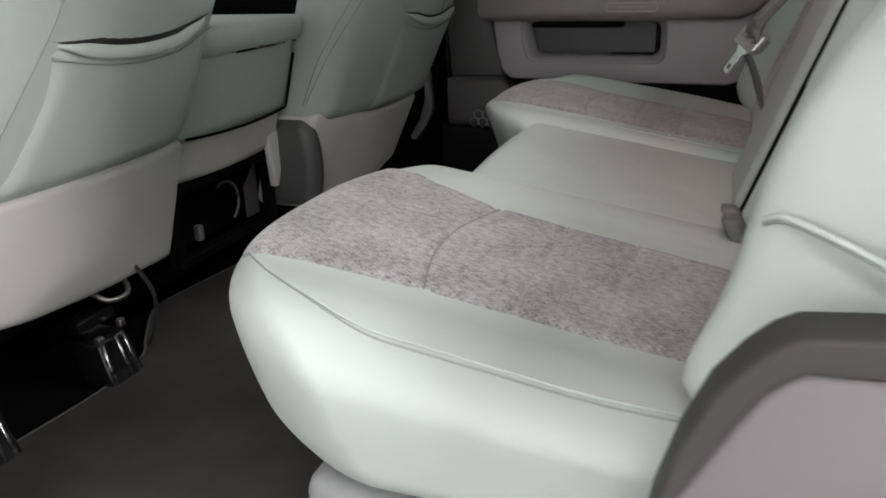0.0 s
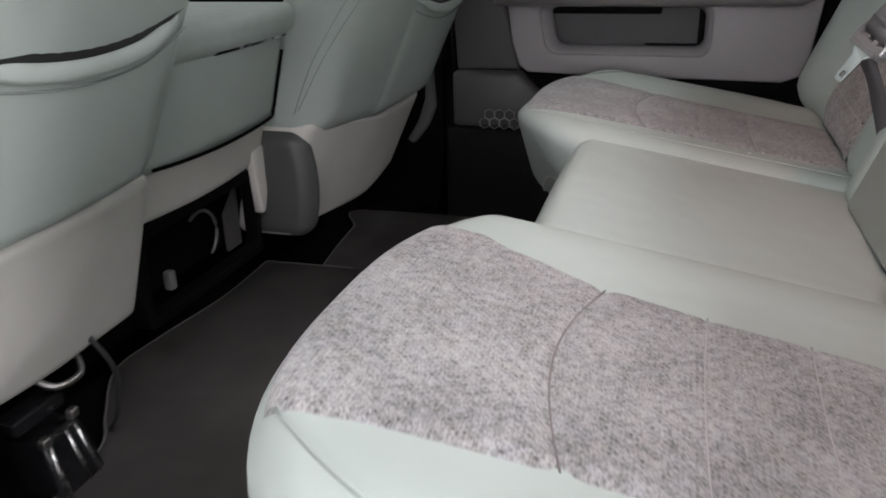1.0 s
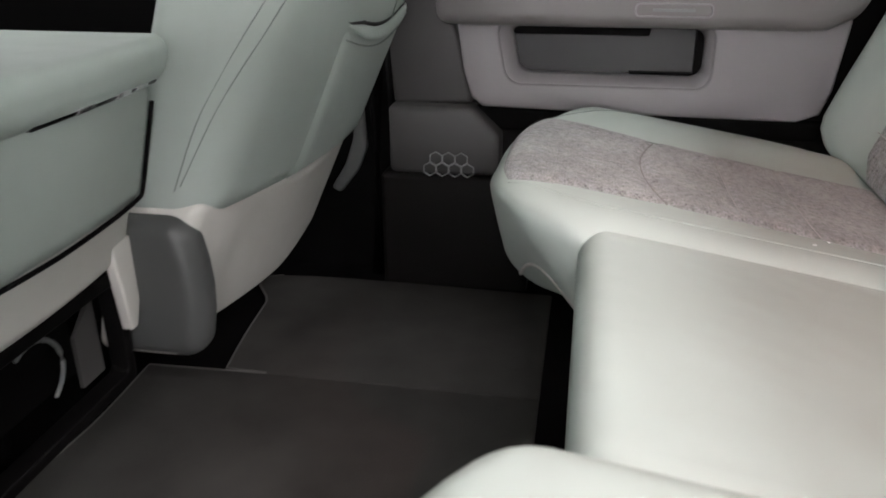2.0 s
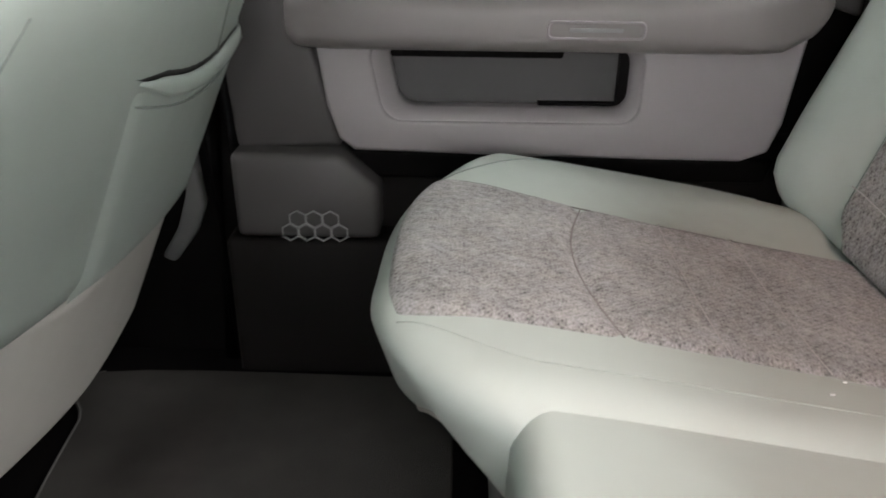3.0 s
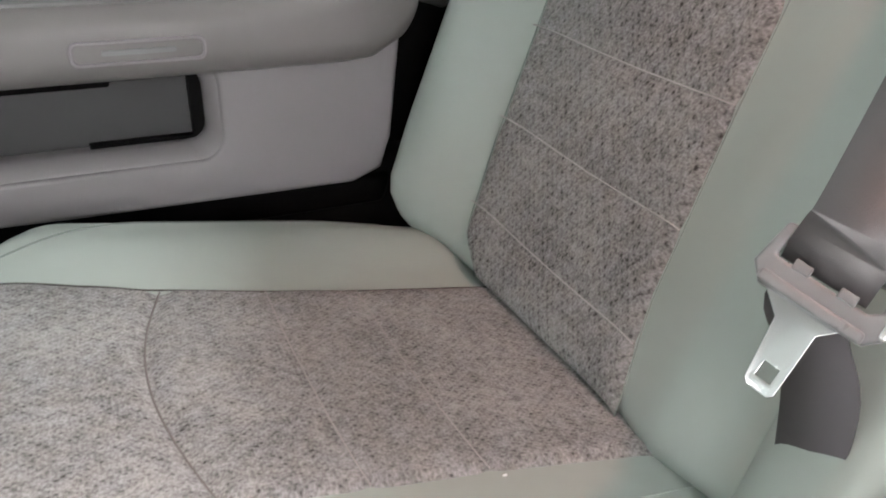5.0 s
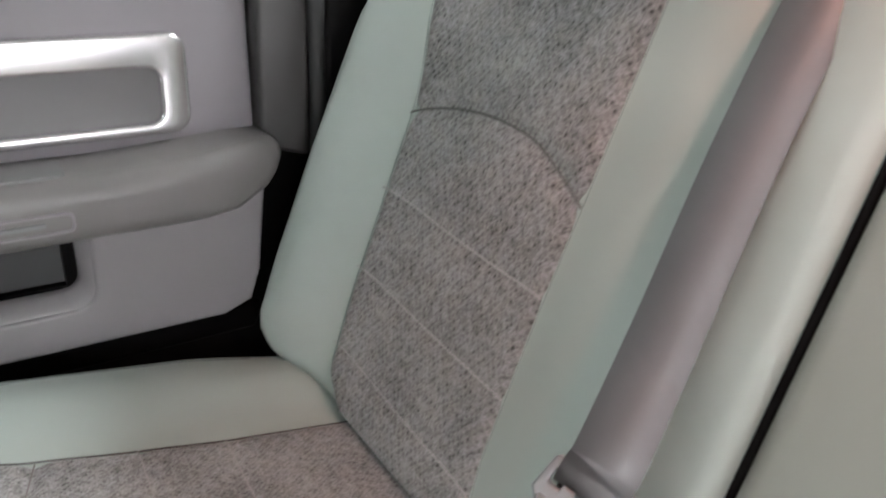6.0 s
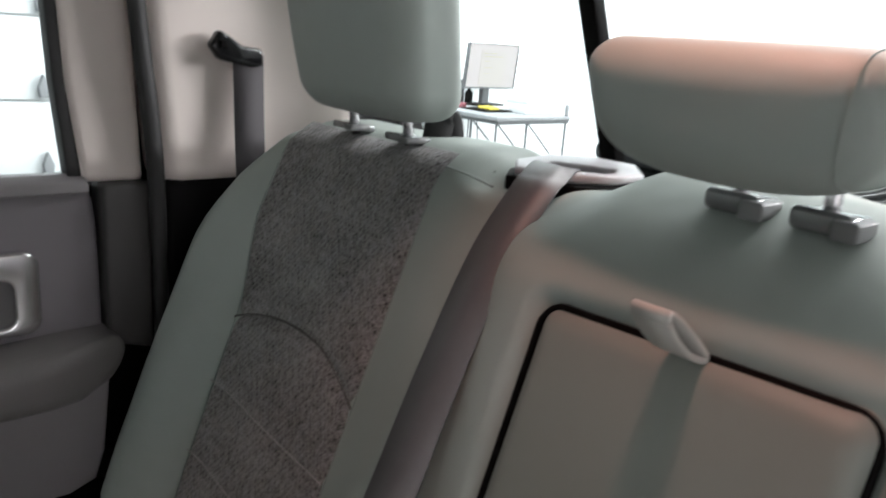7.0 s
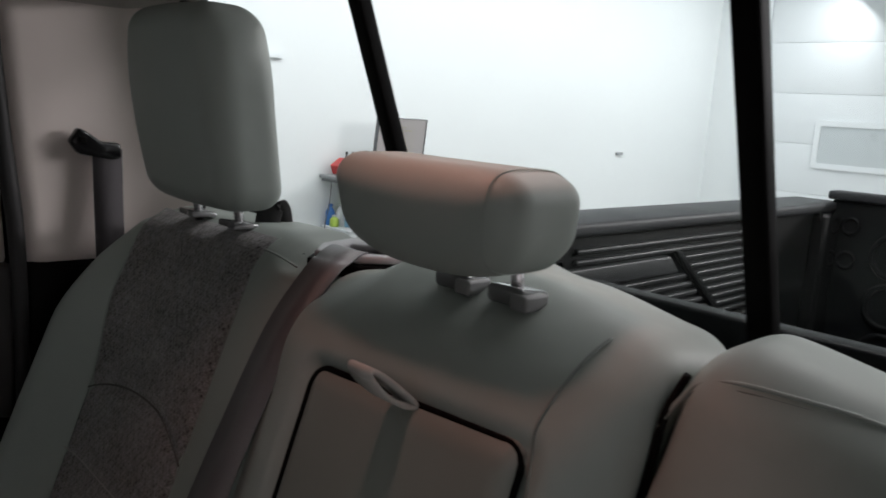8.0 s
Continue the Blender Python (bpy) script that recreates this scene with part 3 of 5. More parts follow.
def panel_with_hole(outer, hole, lo, hi, fn=None, bevel=0.009):
    """A panel whose front is hi (towards the cab), with a rounded hole through it."""
    bm = bmesh.new()
    vo = [bm.verts.new((x, hi, z)) for x, z in outer]
    vi = [bm.verts.new((x, hi, z)) for x, z in hole]
    eo = [bm.edges.new((vo[i], vo[(i + 1) % len(vo)])) for i in range(len(vo))]
    ei = [bm.edges.new((vi[i], vi[(i + 1) % len(vi)])) for i in range(len(vi))]
    bmesh.ops.triangle_fill(bm, use_beauty=True, edges=eo + ei, normal=(0, -1, 0))
    front = bm.faces[:]
    ext = bmesh.ops.extrude_face_region(bm, geom=front)
    for v in [g for g in ext["geom"] if isinstance(g, bmesh.types.BMVert)]:
        v.co.y = lo
    bmesh.ops.recalc_face_normals(bm, faces=bm.faces[:])
    sharp = [e for e in bm.edges if abs(e.calc_face_angle(0)) > 1.0]
    bmesh.ops.bevel(bm, geom=sharp, offset=bevel, segments=4, affect="EDGES", profile=0.5, clamp_overlap=True)
    me = bpy.data.meshes.new("panel")
    bm.to_mesh(me)
    bm.free()
    me.polygons.foreach_set("use_smooth", [True] * len(me.polygons))
    me.set_sharp_from_angle(angle=radians(40))
    return me


MOUTH = round_rect(-0.254, 0.448, 0.112, 0.560, 0.026, 5, skew=0.022)
lower = part("lower_panel", panel_with_hole(OUT, MOUTH, 0.885, 0.832, bevel=0.006), DOORP, door)
part("pocket_lip", loft([[(x, 0.8345, z) for x, z in MOUTH], [(x * 0.8 + a * 0.2, 0.8355, z * 0.8 + b * 0.2) for (x, z), (a, b) in zip(MOUTH, POCK)],
                         [(x * 0.1 + a * 0.9, 0.8500, z * 0.1 + b * 0.9) for (x, z), (a, b) in zip(MOUTH, POCK)], [(x, 0.8560, z) for x, z in POCK], [(x, 0.876, z) for x, z in POCK]]), DOORP, lower)
part("pocket_back", box(-0.27, 0.874, 0.455, 0.12, 0.88, 0.57), POCKD, lower, "dark ribbed pocket back")
part("pocket_flap", prism([(-0.245, 0.537), (0.0, 0.537), (0.004, 0.556), (-0.25, 0.556)], 0.85, 0.872, "y", 0.003), BLACK, lower, "black pocket flap")
part("pocket_side", box(0.084, 0.860, 0.466, 0.100, 0.874, 0.556), BLACK, lower)
part("pocket_ledge", box(-0.03, 0.862, 0.462, 0.10, 0.874, 0.4705), BLACK, lower)
part("bottom_edge", prism([(-0.335, 0.400), (0.33, 0.392), (0.318, 0.352), (-0.27, 0.352)], 0.848, 0.89, "y", 0.008), BLACK, door, "black lower edge of the door")


def arm_fn(p):
    x, y, z = p
    low = smooth((0.612 - z) / 0.03)
    z = z + 0.010 * smooth((x - 0.12) / 0.2) * (1 - low) + 0.046 * smooth((x - 0.26) / 0.12) ** 1.8 * low
    y = y + 0.045 * smooth((x - 0.20) / 0.17) ** 1.5 * (0.88 - y) / 0.12 + 0.03 * smooth((-0.30 - x) / 0.12)
    return (x, y, z)


arm = part("armrest", rbox((-0.016, 0.826, 0.597), (0.370, 0.062, 0.038), 0.026, (16, 2, 1), fn=arm_fn, k=5), ARMG, door, "padded warm grey armrest")
part("pull_cup", prism(round_rect(-0.22, 0.786, 0.095, 0.845, 0.012), 0.628, 0.6385, "z", 0.003), DOORD, arm, "dark recessed pull cup")
plate = part("badge_plate", frame_mesh(round_rect(-0.034, 0.580, 0.094, 0.604, 0.008), round_rect(-0.031, 0.583, 0.091, 0.601, 0.006), 0.7605, 0.766, "y", 0.001), DOORP, arm)
part("badge_bar", prism(round_rect(-0.005, 0.5895, 0.065, 0.5945, 0.002), 0.762, 0.765, "y", 0.0008), GREYP, arm, "plain raised bar")
part("switch", box(-0.29, 0.79, 0.634, -0.20, 0.83, 0.643, 0.003), GLOSSB, arm, "black window switch")
upper = part("upper_panel", prism([(-0.36, 0.60), (0.338, 0.60), (0.336, 0.80), (0.33, 0.845), (0.31, 0.862), (-0.42, 0.862)], 0.862, 0.91, "y", 0.014), DOORU, door, "grey upper door panel")
part("sill_cap", prism([(0.853, 0.846), (0.905, 0.846), (0.915, 0.868), (0.875, 0.872), (0.858, 0.862)], -0.42, 0.325, "x", 0.004), DOORP, door, "pale window sill strip")
bez = part("handle_bezel", frame_mesh(round_rect(-0.12, 0.652, 0.252, 0.772, 0.022, 6), round_rect(-0.105, 0.666, 0.218, 0.732, 0.014, 6), 0.846, 0.872, "y", 0.005), CHROME, door, "satin chrome handle surround")
part("handle_recess", prism(round_rect(-0.11, 0.66, 0.225, 0.748, 0.014, 5), 0.858, 0.866, "y"), DOORD, bez, "dark handle recess")
# window of the door with its frame
wfr = part("window_frame", prism([(0.318, 0.860), (0.404, 0.855), (0.384, 1.34), (0.285, 1.34), (0.302, 1.0)], 0.862, 0.91, "y", 0.012), PILLAR, door, "pale beige window frame trim")
part("seal", prism([(0.300, 0.868), (0.319, 0.868), (0.303, 1.0), (0.287, 1.34), (0.272, 1.34), (0.288, 1.0)], 0.868, 0.905, "y", 0.003), RUBBER, wfr, "black glass seal")
gl = part("pane", box(-0.42, 0.886, 0.86, 0.31, 0.890, 1.34), GLASS, door)
gl.visible_shadow = False

# far pillar belt: ring and webbing
pb = thing("pillar_seat_belt", (0.52, 0.80, 0.85), "dark grey seat belt hanging from a black ring", "seat belt")
part("belt_ring", prism([(0.480, 1.060), (0.494, 1.082), (0.508, 1.075), (0.530, 1.060), (0.560, 1.058), (0.563, 1.034), (0.548, 1.030), (0.516, 1.036), (0.494, 1.040)], 0.796, 0.815, "y", 0.005), GLOSSB, pb, "black plastic belt ring")
part("bolt", rbox((0.499, 0.795, 1.062), (0.006, 0.003, 0.006), 0.0025), BLACK, pb)
part("webbing", ribbon([(0.540, 0.802, 1.048), (0.542, 0.802, 0.95), (0.545, 0.800, 0.84), (0.55, 0.800, 0.72)], (1, 0, 0), 0.047, 0.003), BELTD, pb)

# ---- rear seats ----


def front_edge(w, s):
    """Front edge of an outer cushion, w metres off the cab's middle."""
    if s < 0:
        b = (w - 0.495) / 0.305
        return -0.238 + (0.15 if b > 0 else 0.10) * abs(b) ** 3
    return -0.231 + (0.15 * max(0.0, (w - 0.42) / 0.39) ** 2.8 if w > 0.42 else 0.085 * ((0.42 - w) / 0.22) ** 3)


def bolster(x, w):
    """The padded rise outside the insert."""
    return (0.014 * bumpy(w, 0.735, 0.06) + 0.005 * bumpy(w, 0.26, 0.05)) * (0.35 + 0.65 * smooth((x + 0.2) / 0.15))


def cushion_top(x, w, s):
    z = 0.40 - 0.167 * x + bolster(x, w)
    dd = x - front_edge(w, s)
    r = 0.055
    if dd < r:
        z -= r - math.sqrt(max(0.0, r * r - (r - max(0.0, dd)) ** 2))
    return z


# sides of the tweed insert, as (x, metres off the middle): inner and outer, for the far and the near seat
INSERT = {1: ([(-0.19, 0.299), (-0.12, 0.316), (0.0, 0.318), (0.17, 0.310), (0.345, 0.296)],
              [(-0.19, 0.648), (-0.11, 0.648), (-0.05, 0.636), (0.0, 0.624), (0.11, 0.611), (0.2, 0.603), (0.345, 0.598)]),
          -1: ([(-0.19, 0.292), (-0.13, 0.296), (-0.09, 0.318), (0.0, 0.352), (0.12, 0.366), (0.345, 0.378)],
               [(-0.19, 0.662), (-0.10, 0.650), (0.0, 0.644), (0.2, 0.646), (0.345, 0.640)])}


def insert_w(s, x, v):
    a, b = INSERT[s]
    return lerp_table(a, x) * (1 - v) + lerp_table(b, x) * v


def insert_point(s, u, v, lift=0.0):
    w = insert_w(s, -0.18, v)
    xm = front_edge(w, s) + 0.019
    x = xm + (0.345 - xm) * u
    w = insert_w(s, x, v)
    return (x, s * w, cushion_top(x, w, s) + lift)


def fold_x(v):
    """The curved fold across the insert."""
    return 0.006 - 0.028 * math.sin(math.pi * v)


def outer_cushion(parent, s):
    cx, cw, cz, hx, hw, hz = 0.065, 0.500, 0.295, 0.305, 0.313, 0.105

    def fn(p):
        x, y, z = p
        w = y
        a, b, c = (x - cx) / hx, (w - cw) / hw, (z - cz) / hz
        fr = front_edge(w, s) + (0.032 + (0.04 if b > 0 else 0.08) * b * b) * (0.5 - 0.5 * c) ** 2
        x2 = fr + (0.370 - fr) * (a + 1) / 2
        t = (c + 1) / 2
        z2 = z - 0.167 * x2 * t ** 1.3
        z2 += 0.055 * smooth((w - 0.66) / 0.14) * (1 - t) + 0.03 * (1 - t) * smooth((-0.02 - x2) / 0.2)
        z2 += bolster(x2, w) * t
        if s > 0:
            z2 += 0.62 * (1 - t) * max(0.0, -x2) * smooth((0.46 - w) / 0.2)
        w2 = w - 0.025 * (1 - t) * b - (0.03 * smooth((a - 0.2) / 0.8) if b > 0 else 0) * b
        return (x2, s * w2, z2)

    v, f = rbox((cx, cw, cz), (hx, hw, hz), 0.055, (24, 26, 6), fn=fn, k=6)
    if s < 0:
        f = [q[::-1] for q in f]
    body = part("cushion", (v, f), LEATHER, parent)
    lines = (0.100, 0.190)

    def dip(x, v):
        """How far the stitching pulls the padding down."""
        d = 0.0050 * math.exp(-((x - fold_x(v)) / 0.0085) ** 2)
        return d + sum(0.0018 * math.exp(-((x - x0 + 0.004 * math.sin(math.pi * v)) / 0.006) ** 2) for x0 in lines)

    def fu(u, v):
        x, y, z = insert_point(s, u, v)
        nx = 0.165 - 0.75 * max(0.0, 1 - u / 0.09)
        return (x, y, z - dip(x, v)), Vector((nx, 0, 0.986)).normalized()

    def uv(u, v):
        q = insert_point(s, u, v)
        return (abs(q[1]), q[0])

    me = slab(fu, 150, 30, 0.0065, uv, 0.03, 0.0012)
    if s < 0:
        me = (me[0], [q[::-1] for q in me[1]], me[2])
    part("seat_insert", me, TWEED, body, "grey-brown tweed seat insert")
    # a curved dark seam in the fold, pale stitched lines across
    pts = []
    for k in range(25):
        v = 0.015 + 0.97 * k / 24
        x = fold_x(v)
        w = insert_w(s, x, v)
        pts.append((x, s * w, cushion_top(x, w, s) + 0.0006))
    part("seam", tube(pts, 0.0009, 6), SEAMB, body)
    for x0 in lines:
        pts = []
        for k in range(25):
            v = 0.01 + 0.98 * k / 24
            x = x0 - 0.004 * math.sin(math.pi * v)
            w = insert_w(s, x, v)
            pts.append((x, s * w, cushion_top(x, w, s) + 0.0036))
        part("stitching", tube(pts, 0.0008, 5), THREADC, body)
    # dark cord on the insert's outer edge stands for shade in the fold
    pts = [insert_point(s, k / 40, 1.0, 0.0002) for k in range(41)]
    if s > 0:
        part("seam", tube(pts, 0.0011, 6), SEAM, body)
    # piped seam from the insert's front corner along the outer upper edge
    rr = 0.055

    def on_skin(x, w, lift):
        dx, dw = max(0.0, cx - hx + rr - x), max(0.0, abs(w - cw) - (hw - rr))
        z = cz + hz - rr + math.sqrt(max(0.0, rr * rr - dx * dx - dw * dw))
        return fn((x, w, z + lift))

    pts, pts2 = [], []
    for k in range(48):
        t = k / 47
        for lift, out in ((0.0, pts), (0.007, pts2)):
            x = cx - hx + 0.030 + (hx * 2 - 0.15) * t
            w = 0.655 + (0.762 + lift - 0.655) * (1 - (1 - min(1.0, t / 0.34)) ** 2.2)
            out.append(on_skin(x, w, 0.0004 if lift else 0.001))
    if s < 0:
        part("piping", tube(pts, 0.0016, 7), LEATHER, body)
    part("seam", tube(pts2, 0.0011, 6), SEAMG, body)
    # seam from the inner front corner, over the edge and back beside the middle cushion
    pts = []
    for k in range(48):
        t = k / 47
        pts.append(on_skin(cx - hx + 0.020 + (hx * 2 - 0.06) * t, 0.296 - 0.040 * smooth(t / 0.20), 0.0006))
    if s > 0:
        part("seam", tube(pts, 0.0007, 6), LEATHER, body)
    # piped lower hem along the front and round the inner corner
    e, x0, w0, z0 = 0.016, cx - hx, cw - hw, cz - hz
    low = [(x0 + e, 0.56 - 0.032 * k, z0 + e) for k in range(10)]
    low += [(x0 + 0.055 - 0.039 * math.cos(a), w0 + 0.055 - 0.039 * math.sin(a), z0 + e) for a in (0.2, 0.6, 1.0, 1.37)]
    low += [(x0 + 0.07 + 0.03 * k, w0 + e, z0 + e) for k in range(6)]
    pts = curve([fn(q) for q in low], 3)
    part("hem", tube(pts, 0.0030, 7), SKIRT, body, "pale piped lower hem")
    part("seat_base", box(-0.10, min(s * 0.24, s * 0.74), 0.045, 0.34, max(s * 0.24, s * 0.74), 0.22, 0.02), GREYP, parent, "dark grey seat base")
    return body


def mid_cushion(parent):
    def fn(p):
        x, y, z = p
        t = (z - 0.17) / 0.23
        return (x, y, z - 0.167 * (x - 0.0) * t - 0.004 * t + 0.006 * math.cos(y * 9) * t)

    v, f = rbox((0.135, 0.013, 0.283), (0.238, 0.240, 0.115), 0.036, (12, 12, 4), fn=fn, k=6)
    part("middle_cushion", (v, f), LEATHER, parent, "plain grey-green middle cushion")
    part("seat_base", box(-0.05, -0.2, 0.045, 0.34, 0.2, 0.18, 0.02), GREYP, parent, "dark grey seat base")


far_seat = thing("rear_seat", (0.1, 0.35, FLOOR), "grey-green vinyl rear seat with tweed inserts and folded middle armrest", "car seat", "rear seats")
outer_cushion(far_seat, 1)
mid_cushion(far_seat)
near_seat = thing("rear_seat", (0.1, -0.5, FLOOR), "single grey-green vinyl rear seat with tweed inserts beside the door", "car seat", "rear seats")
outer_cushion(near_seat, -1)


def back_x(z):
    return 0.192 + 0.40 * z


W_OUT = [(0.33, 0.76), (0.37, 0.85), (0.42, 0.905), (0.50, 0.935), (0.62, 0.95), (0.77, 0.93), (0.88, 0.87), (0.94, 0.76), (0.975, 0.64)]
BTOP = 0.972
NB = Vector((-0.928, 0, 0.371))


def back_surface(w, z, wing=0.0):
    """Depth behind the leaning front plane of an outer backrest."""
    d = -(0.066 + wing * smooth((0.85 - z) / 0.25)) * bumpy(w, 0.775 - wing * 0.4, 0.075 + wing * 0.3) * smooth((0.99 - z) / 0.2)
    d *= smooth((z - 0.30) / 0.12) * ((0.82 + 0.18 * smooth((z - 0.46) / 0.14)) if wing else 1.0)
    d -= 0.014 * bumpy(w, 0.30, 0.05) * smooth((0.99 - z) / 0.15)
    return d


def top_roll(z, top=BTOP, r=0.05):
    dz = top - z
    return r - math.sqrt(max(0.0, r * r - (r - dz) ** 2)) if dz < r else 0.0


def shoulder(w, z, wing):
    """The near backrest falls off outwards; the far one dips under the belt guide."""
    if wing:
        return 0.022 * smooth((w - 0.23) / 0.17) * smooth((z - 0.84) / 0.13)
    return (0.005 * smooth((w - 0.44) / 0.08) + 0.0125 * smooth((0.350 - w) / 0.03)) * smooth((z - 0.93) / 0.03)


def outer_back(parent, s, inner, wing=0.0, top=BTOP):
    def fn(p):
        d, w, z = p
        if w > 0.5:
            w = 0.5 + (w - 0.5) * lerp_table(W_OUT, z)
        elif wing:
            w -= 0.022 * smooth((0.34 - w) / 0.1) * smooth((0.93 - z) / 0.2)
        dd = d + back_surface(w, z, wing) * (1 - smooth(d / 0.12))
        return (back_x(z) + dd, s * w, z - shoulder(w, z, wing))

    c, hw = (inner + 0.835) / 2, (0.835 - inner) / 2
    v, f = rbox((0.075, c, (0.33 + top) / 2), (0.075, hw, (top - 0.33) / 2), 0.05, (3, 26, 26), fn=fn, k=5)
    if s < 0:
        f = [q[::-1] for q in f]
    body = part("backrest", (v, f), LEATHER, parent)
    i_l = [(0.35, 0.345), (0.45, 0.366), (0.6, 0.372), (0.8, 0.374), (0.97, 0.378)]
    i_r = [(0.35, 0.610), (0.39, 0.655), (0.5, 0.664), (0.7, 0.671), (0.85, 0.700), (0.97, 0.716)]

    def sp(u, v):
        z = 0.352 + (top - 0.006 - 0.352) * u
        w = lerp_table(i_l, z) * (1 - v) + lerp_table(i_r, z) * v
        return w, z

    def arc(v):
        return 0.697 + 0.026 * math.sin(math.pi * v) ** 0.8 - 0.014 * smooth((0.35 - v) / 0.35)

    rows = ((0.604, 0.010), (0.508, 0.012), (0.415, 0.012))

    def dip(z, v):
        d = 0.0055 * math.exp(-((z - arc(v)) / 0.009) ** 2)
        return d + sum(0.0018 * math.exp(-((z - zz - sl * (v - 0.5) + 0.003 * math.sin(math.pi * v)) / 0.006) ** 2) for zz, sl in rows)

    def fu(u, v):
        w, z = sp(u, v)
        d = dip(z, v)
        return Vector((back_x(z) + back_surface(w, z, wing) + top_roll(z, top), s * w, z - shoulder(w, z, wing))) - NB * d, NB

    def uv(u, v):
        w, z = sp(u, v)
        return (w, z * 1.08)

    me = slab(fu, 150, 28, 0.009, uv, 0.03, 0.0015)
    if s > 0:
        me = (me[0], [q[::-1] for q in me[1]], me[2])
    part("back_insert", me, TWEEDB, body, "grey-brown tweed backrest insert")

    def line(name, zs, r, material, lift):
        pts = []
        for k in range(29):
            v = k / 28
            z = zs(v)
            w = lerp_table(i_l, z) * (1 - v) + lerp_table(i_r, z) * v
            pts.append(Vector((back_x(z) + back_surface(w, z, wing) + top_roll(z, top), s * w, z)) + NB * lift)
        part(name, tube(pts, r, 6), material, body)

    line("seam", arc, 0.0013, SEAM, 0.0024)
    for zz, sl in rows:
        line("stitching", lambda v, zz=zz, sl=sl: zz + sl * (v - 0.5) - 0.003 * math.sin(math.pi * v), 0.0008, THREAD, 0.0058)
    # thin darker cords down both insert edges draw the fold's shading
    for v0 in (0.0, 1.0):
        pts = []
        for k in range(41):
            w, z = sp(k / 40, v0)
            pts.append(Vector((back_x(z) + back_surface(w, z, wing) + top_roll(z, top), s * w, z - shoulder(w, z, wing))) + NB * 0.0002)
        part("seam", tube(pts, 0.0006, 6), SEAMG, body)
    # a stitched edge over the inner shoulder
    wz = ((0.378, 0.952), (0.35, 0.951), (0.32, 0.949), (0.29, 0.946))
    pts = [(back_x(z) - 0.002 + back_surface(w, z, wing) + top_roll(z, top), s * w, z) for w, z in wz]
    if s < 0:
        pts = [(0.575, -0.214, 0.920), (0.590, -0.2310, 0.950), (0.5875, -0.261, 0.962), (0.594, -0.30, 0.9625), (0.602, -0.337, 0.9605), (0.605, -0.36, 0.958), (0.612, -0.45, 0.950), (0.615, -0.6, 0.944)]
    part("piping", tube(curve(pts, 5), 0.0019 if s < 0 else 0.0013, 6), LEATHER, body)
    # the line below the piping stands for its thin shadow and the stitches
    if s < 0:
        part("seam", tube(curve([(x - 0.004, y, z - 0.0045) for x, y, z in pts], 5), 0.0010, 6), SEAMG, body)
    return body


far_back = far_seat
outer_back(far_back, 1, 0.182)
near_back = near_seat
nb = outer_back(near_back, -1, 0.216, 0.050, 0.985)
fold_line = curve([(0.308, -0.7770, 0.5425), (0.319, -0.792, 0.550), (0.338, -0.808, 0.5472), (0.357, -0.8185, 0.5416), (0.374, -0.826, 0.5352), (0.40, -0.833, 0.525)], 5)
part("fold", tube([(q.x, q.y + 0.0010, q.z) for q in fold_line], 0.0028, 8), LEATHER, nb)
part("seam", tube([(q.x, q.y + 0.0002, q.z - 0.0034) for q in fold_line], 0.0010, 6), SEAMG, nb)


def mid_bulge(z):
    """How far the middle backrest stands before the leaning plane."""
    return 0.035 + 0.0590 * (z - 0.37)


def mid_fn(p):
    d, y, z = p
    b = (y - 0.012) / 0.232
    z -= 0.031 * smooth((y - 0.10) / 0.08) * smooth((z - 0.85) / 0.12)
    z -= 0.014 * smooth((-0.04 - y) / 0.15) * smooth((z - 0.86) / 0.10)
    z -= 0.15 * max(0.0, d - 0.05) * smooth((z - 0.90) / 0.08) * smooth((0.06 - y) / 0.10)
    near_arm = math.hypot(max(-0.144 - y, y - 0.118, 0.0), max(z + 0.03 * (y + 0.018) - 0.886, 0.0))
    d += 0.011 * (1 - smooth(near_arm / 0.028)) * (1 - smooth(d / 0.05))
    r = -mid_bulge(z) * (1 - abs(b) ** 7) * smooth((1.02 - z) / 0.13) * (1 - smooth(d / 0.13))
    return (back_x(z) + d + r, y, z - 0.01 * b * b)


v, f = rbox((0.085, 0.012, 0.66), (0.085, 0.225, 0.335), 0.045, (3, 64, 84), fn=mid_fn, k=6)
mid_back = part("middle_backrest", (v, f), LEATHER, far_back, "plain grey-green middle backrest")

seam_at = [(-0.0006, y, z) for y, z in ((-0.168, 0.55), (-0.168, 0.65), (-0.167, 0.75), (-0.160, 0.85), (-0.1515, 0.895), (-0.150, 0.925), (-0.152, 0.955))] + [(0.004, -0.1545, 0.9755), (0.0162, -0.157, 0.9880)]
part("seam", tube(curve([mid_fn(q) for q in seam_at], 6), 0.0014, 6), SEAMG, mid_back)


# black cord laid in the valley between the backrests to darken its shade
gap_line = [(back_x(z) + 0.020, -0.2150, z) for z in (0.42, 0.55, 0.68, 0.80, 0.88)] + [(0.578, -0.2155, 0.925), (0.604, -0.217, 0.952)]
part("backrest_gap_shade", tube(curve(gap_line, 5), 0.0036, 8), BLACK, far_back, "black cord standing for the shade between the two backrests")


def arm_fold(p):
    d, y, z = p
    return (back_x(z) + d - mid_bulge(z), y - 0.004 * (z - 0.6), z - 0.03 * (y + 0.018))


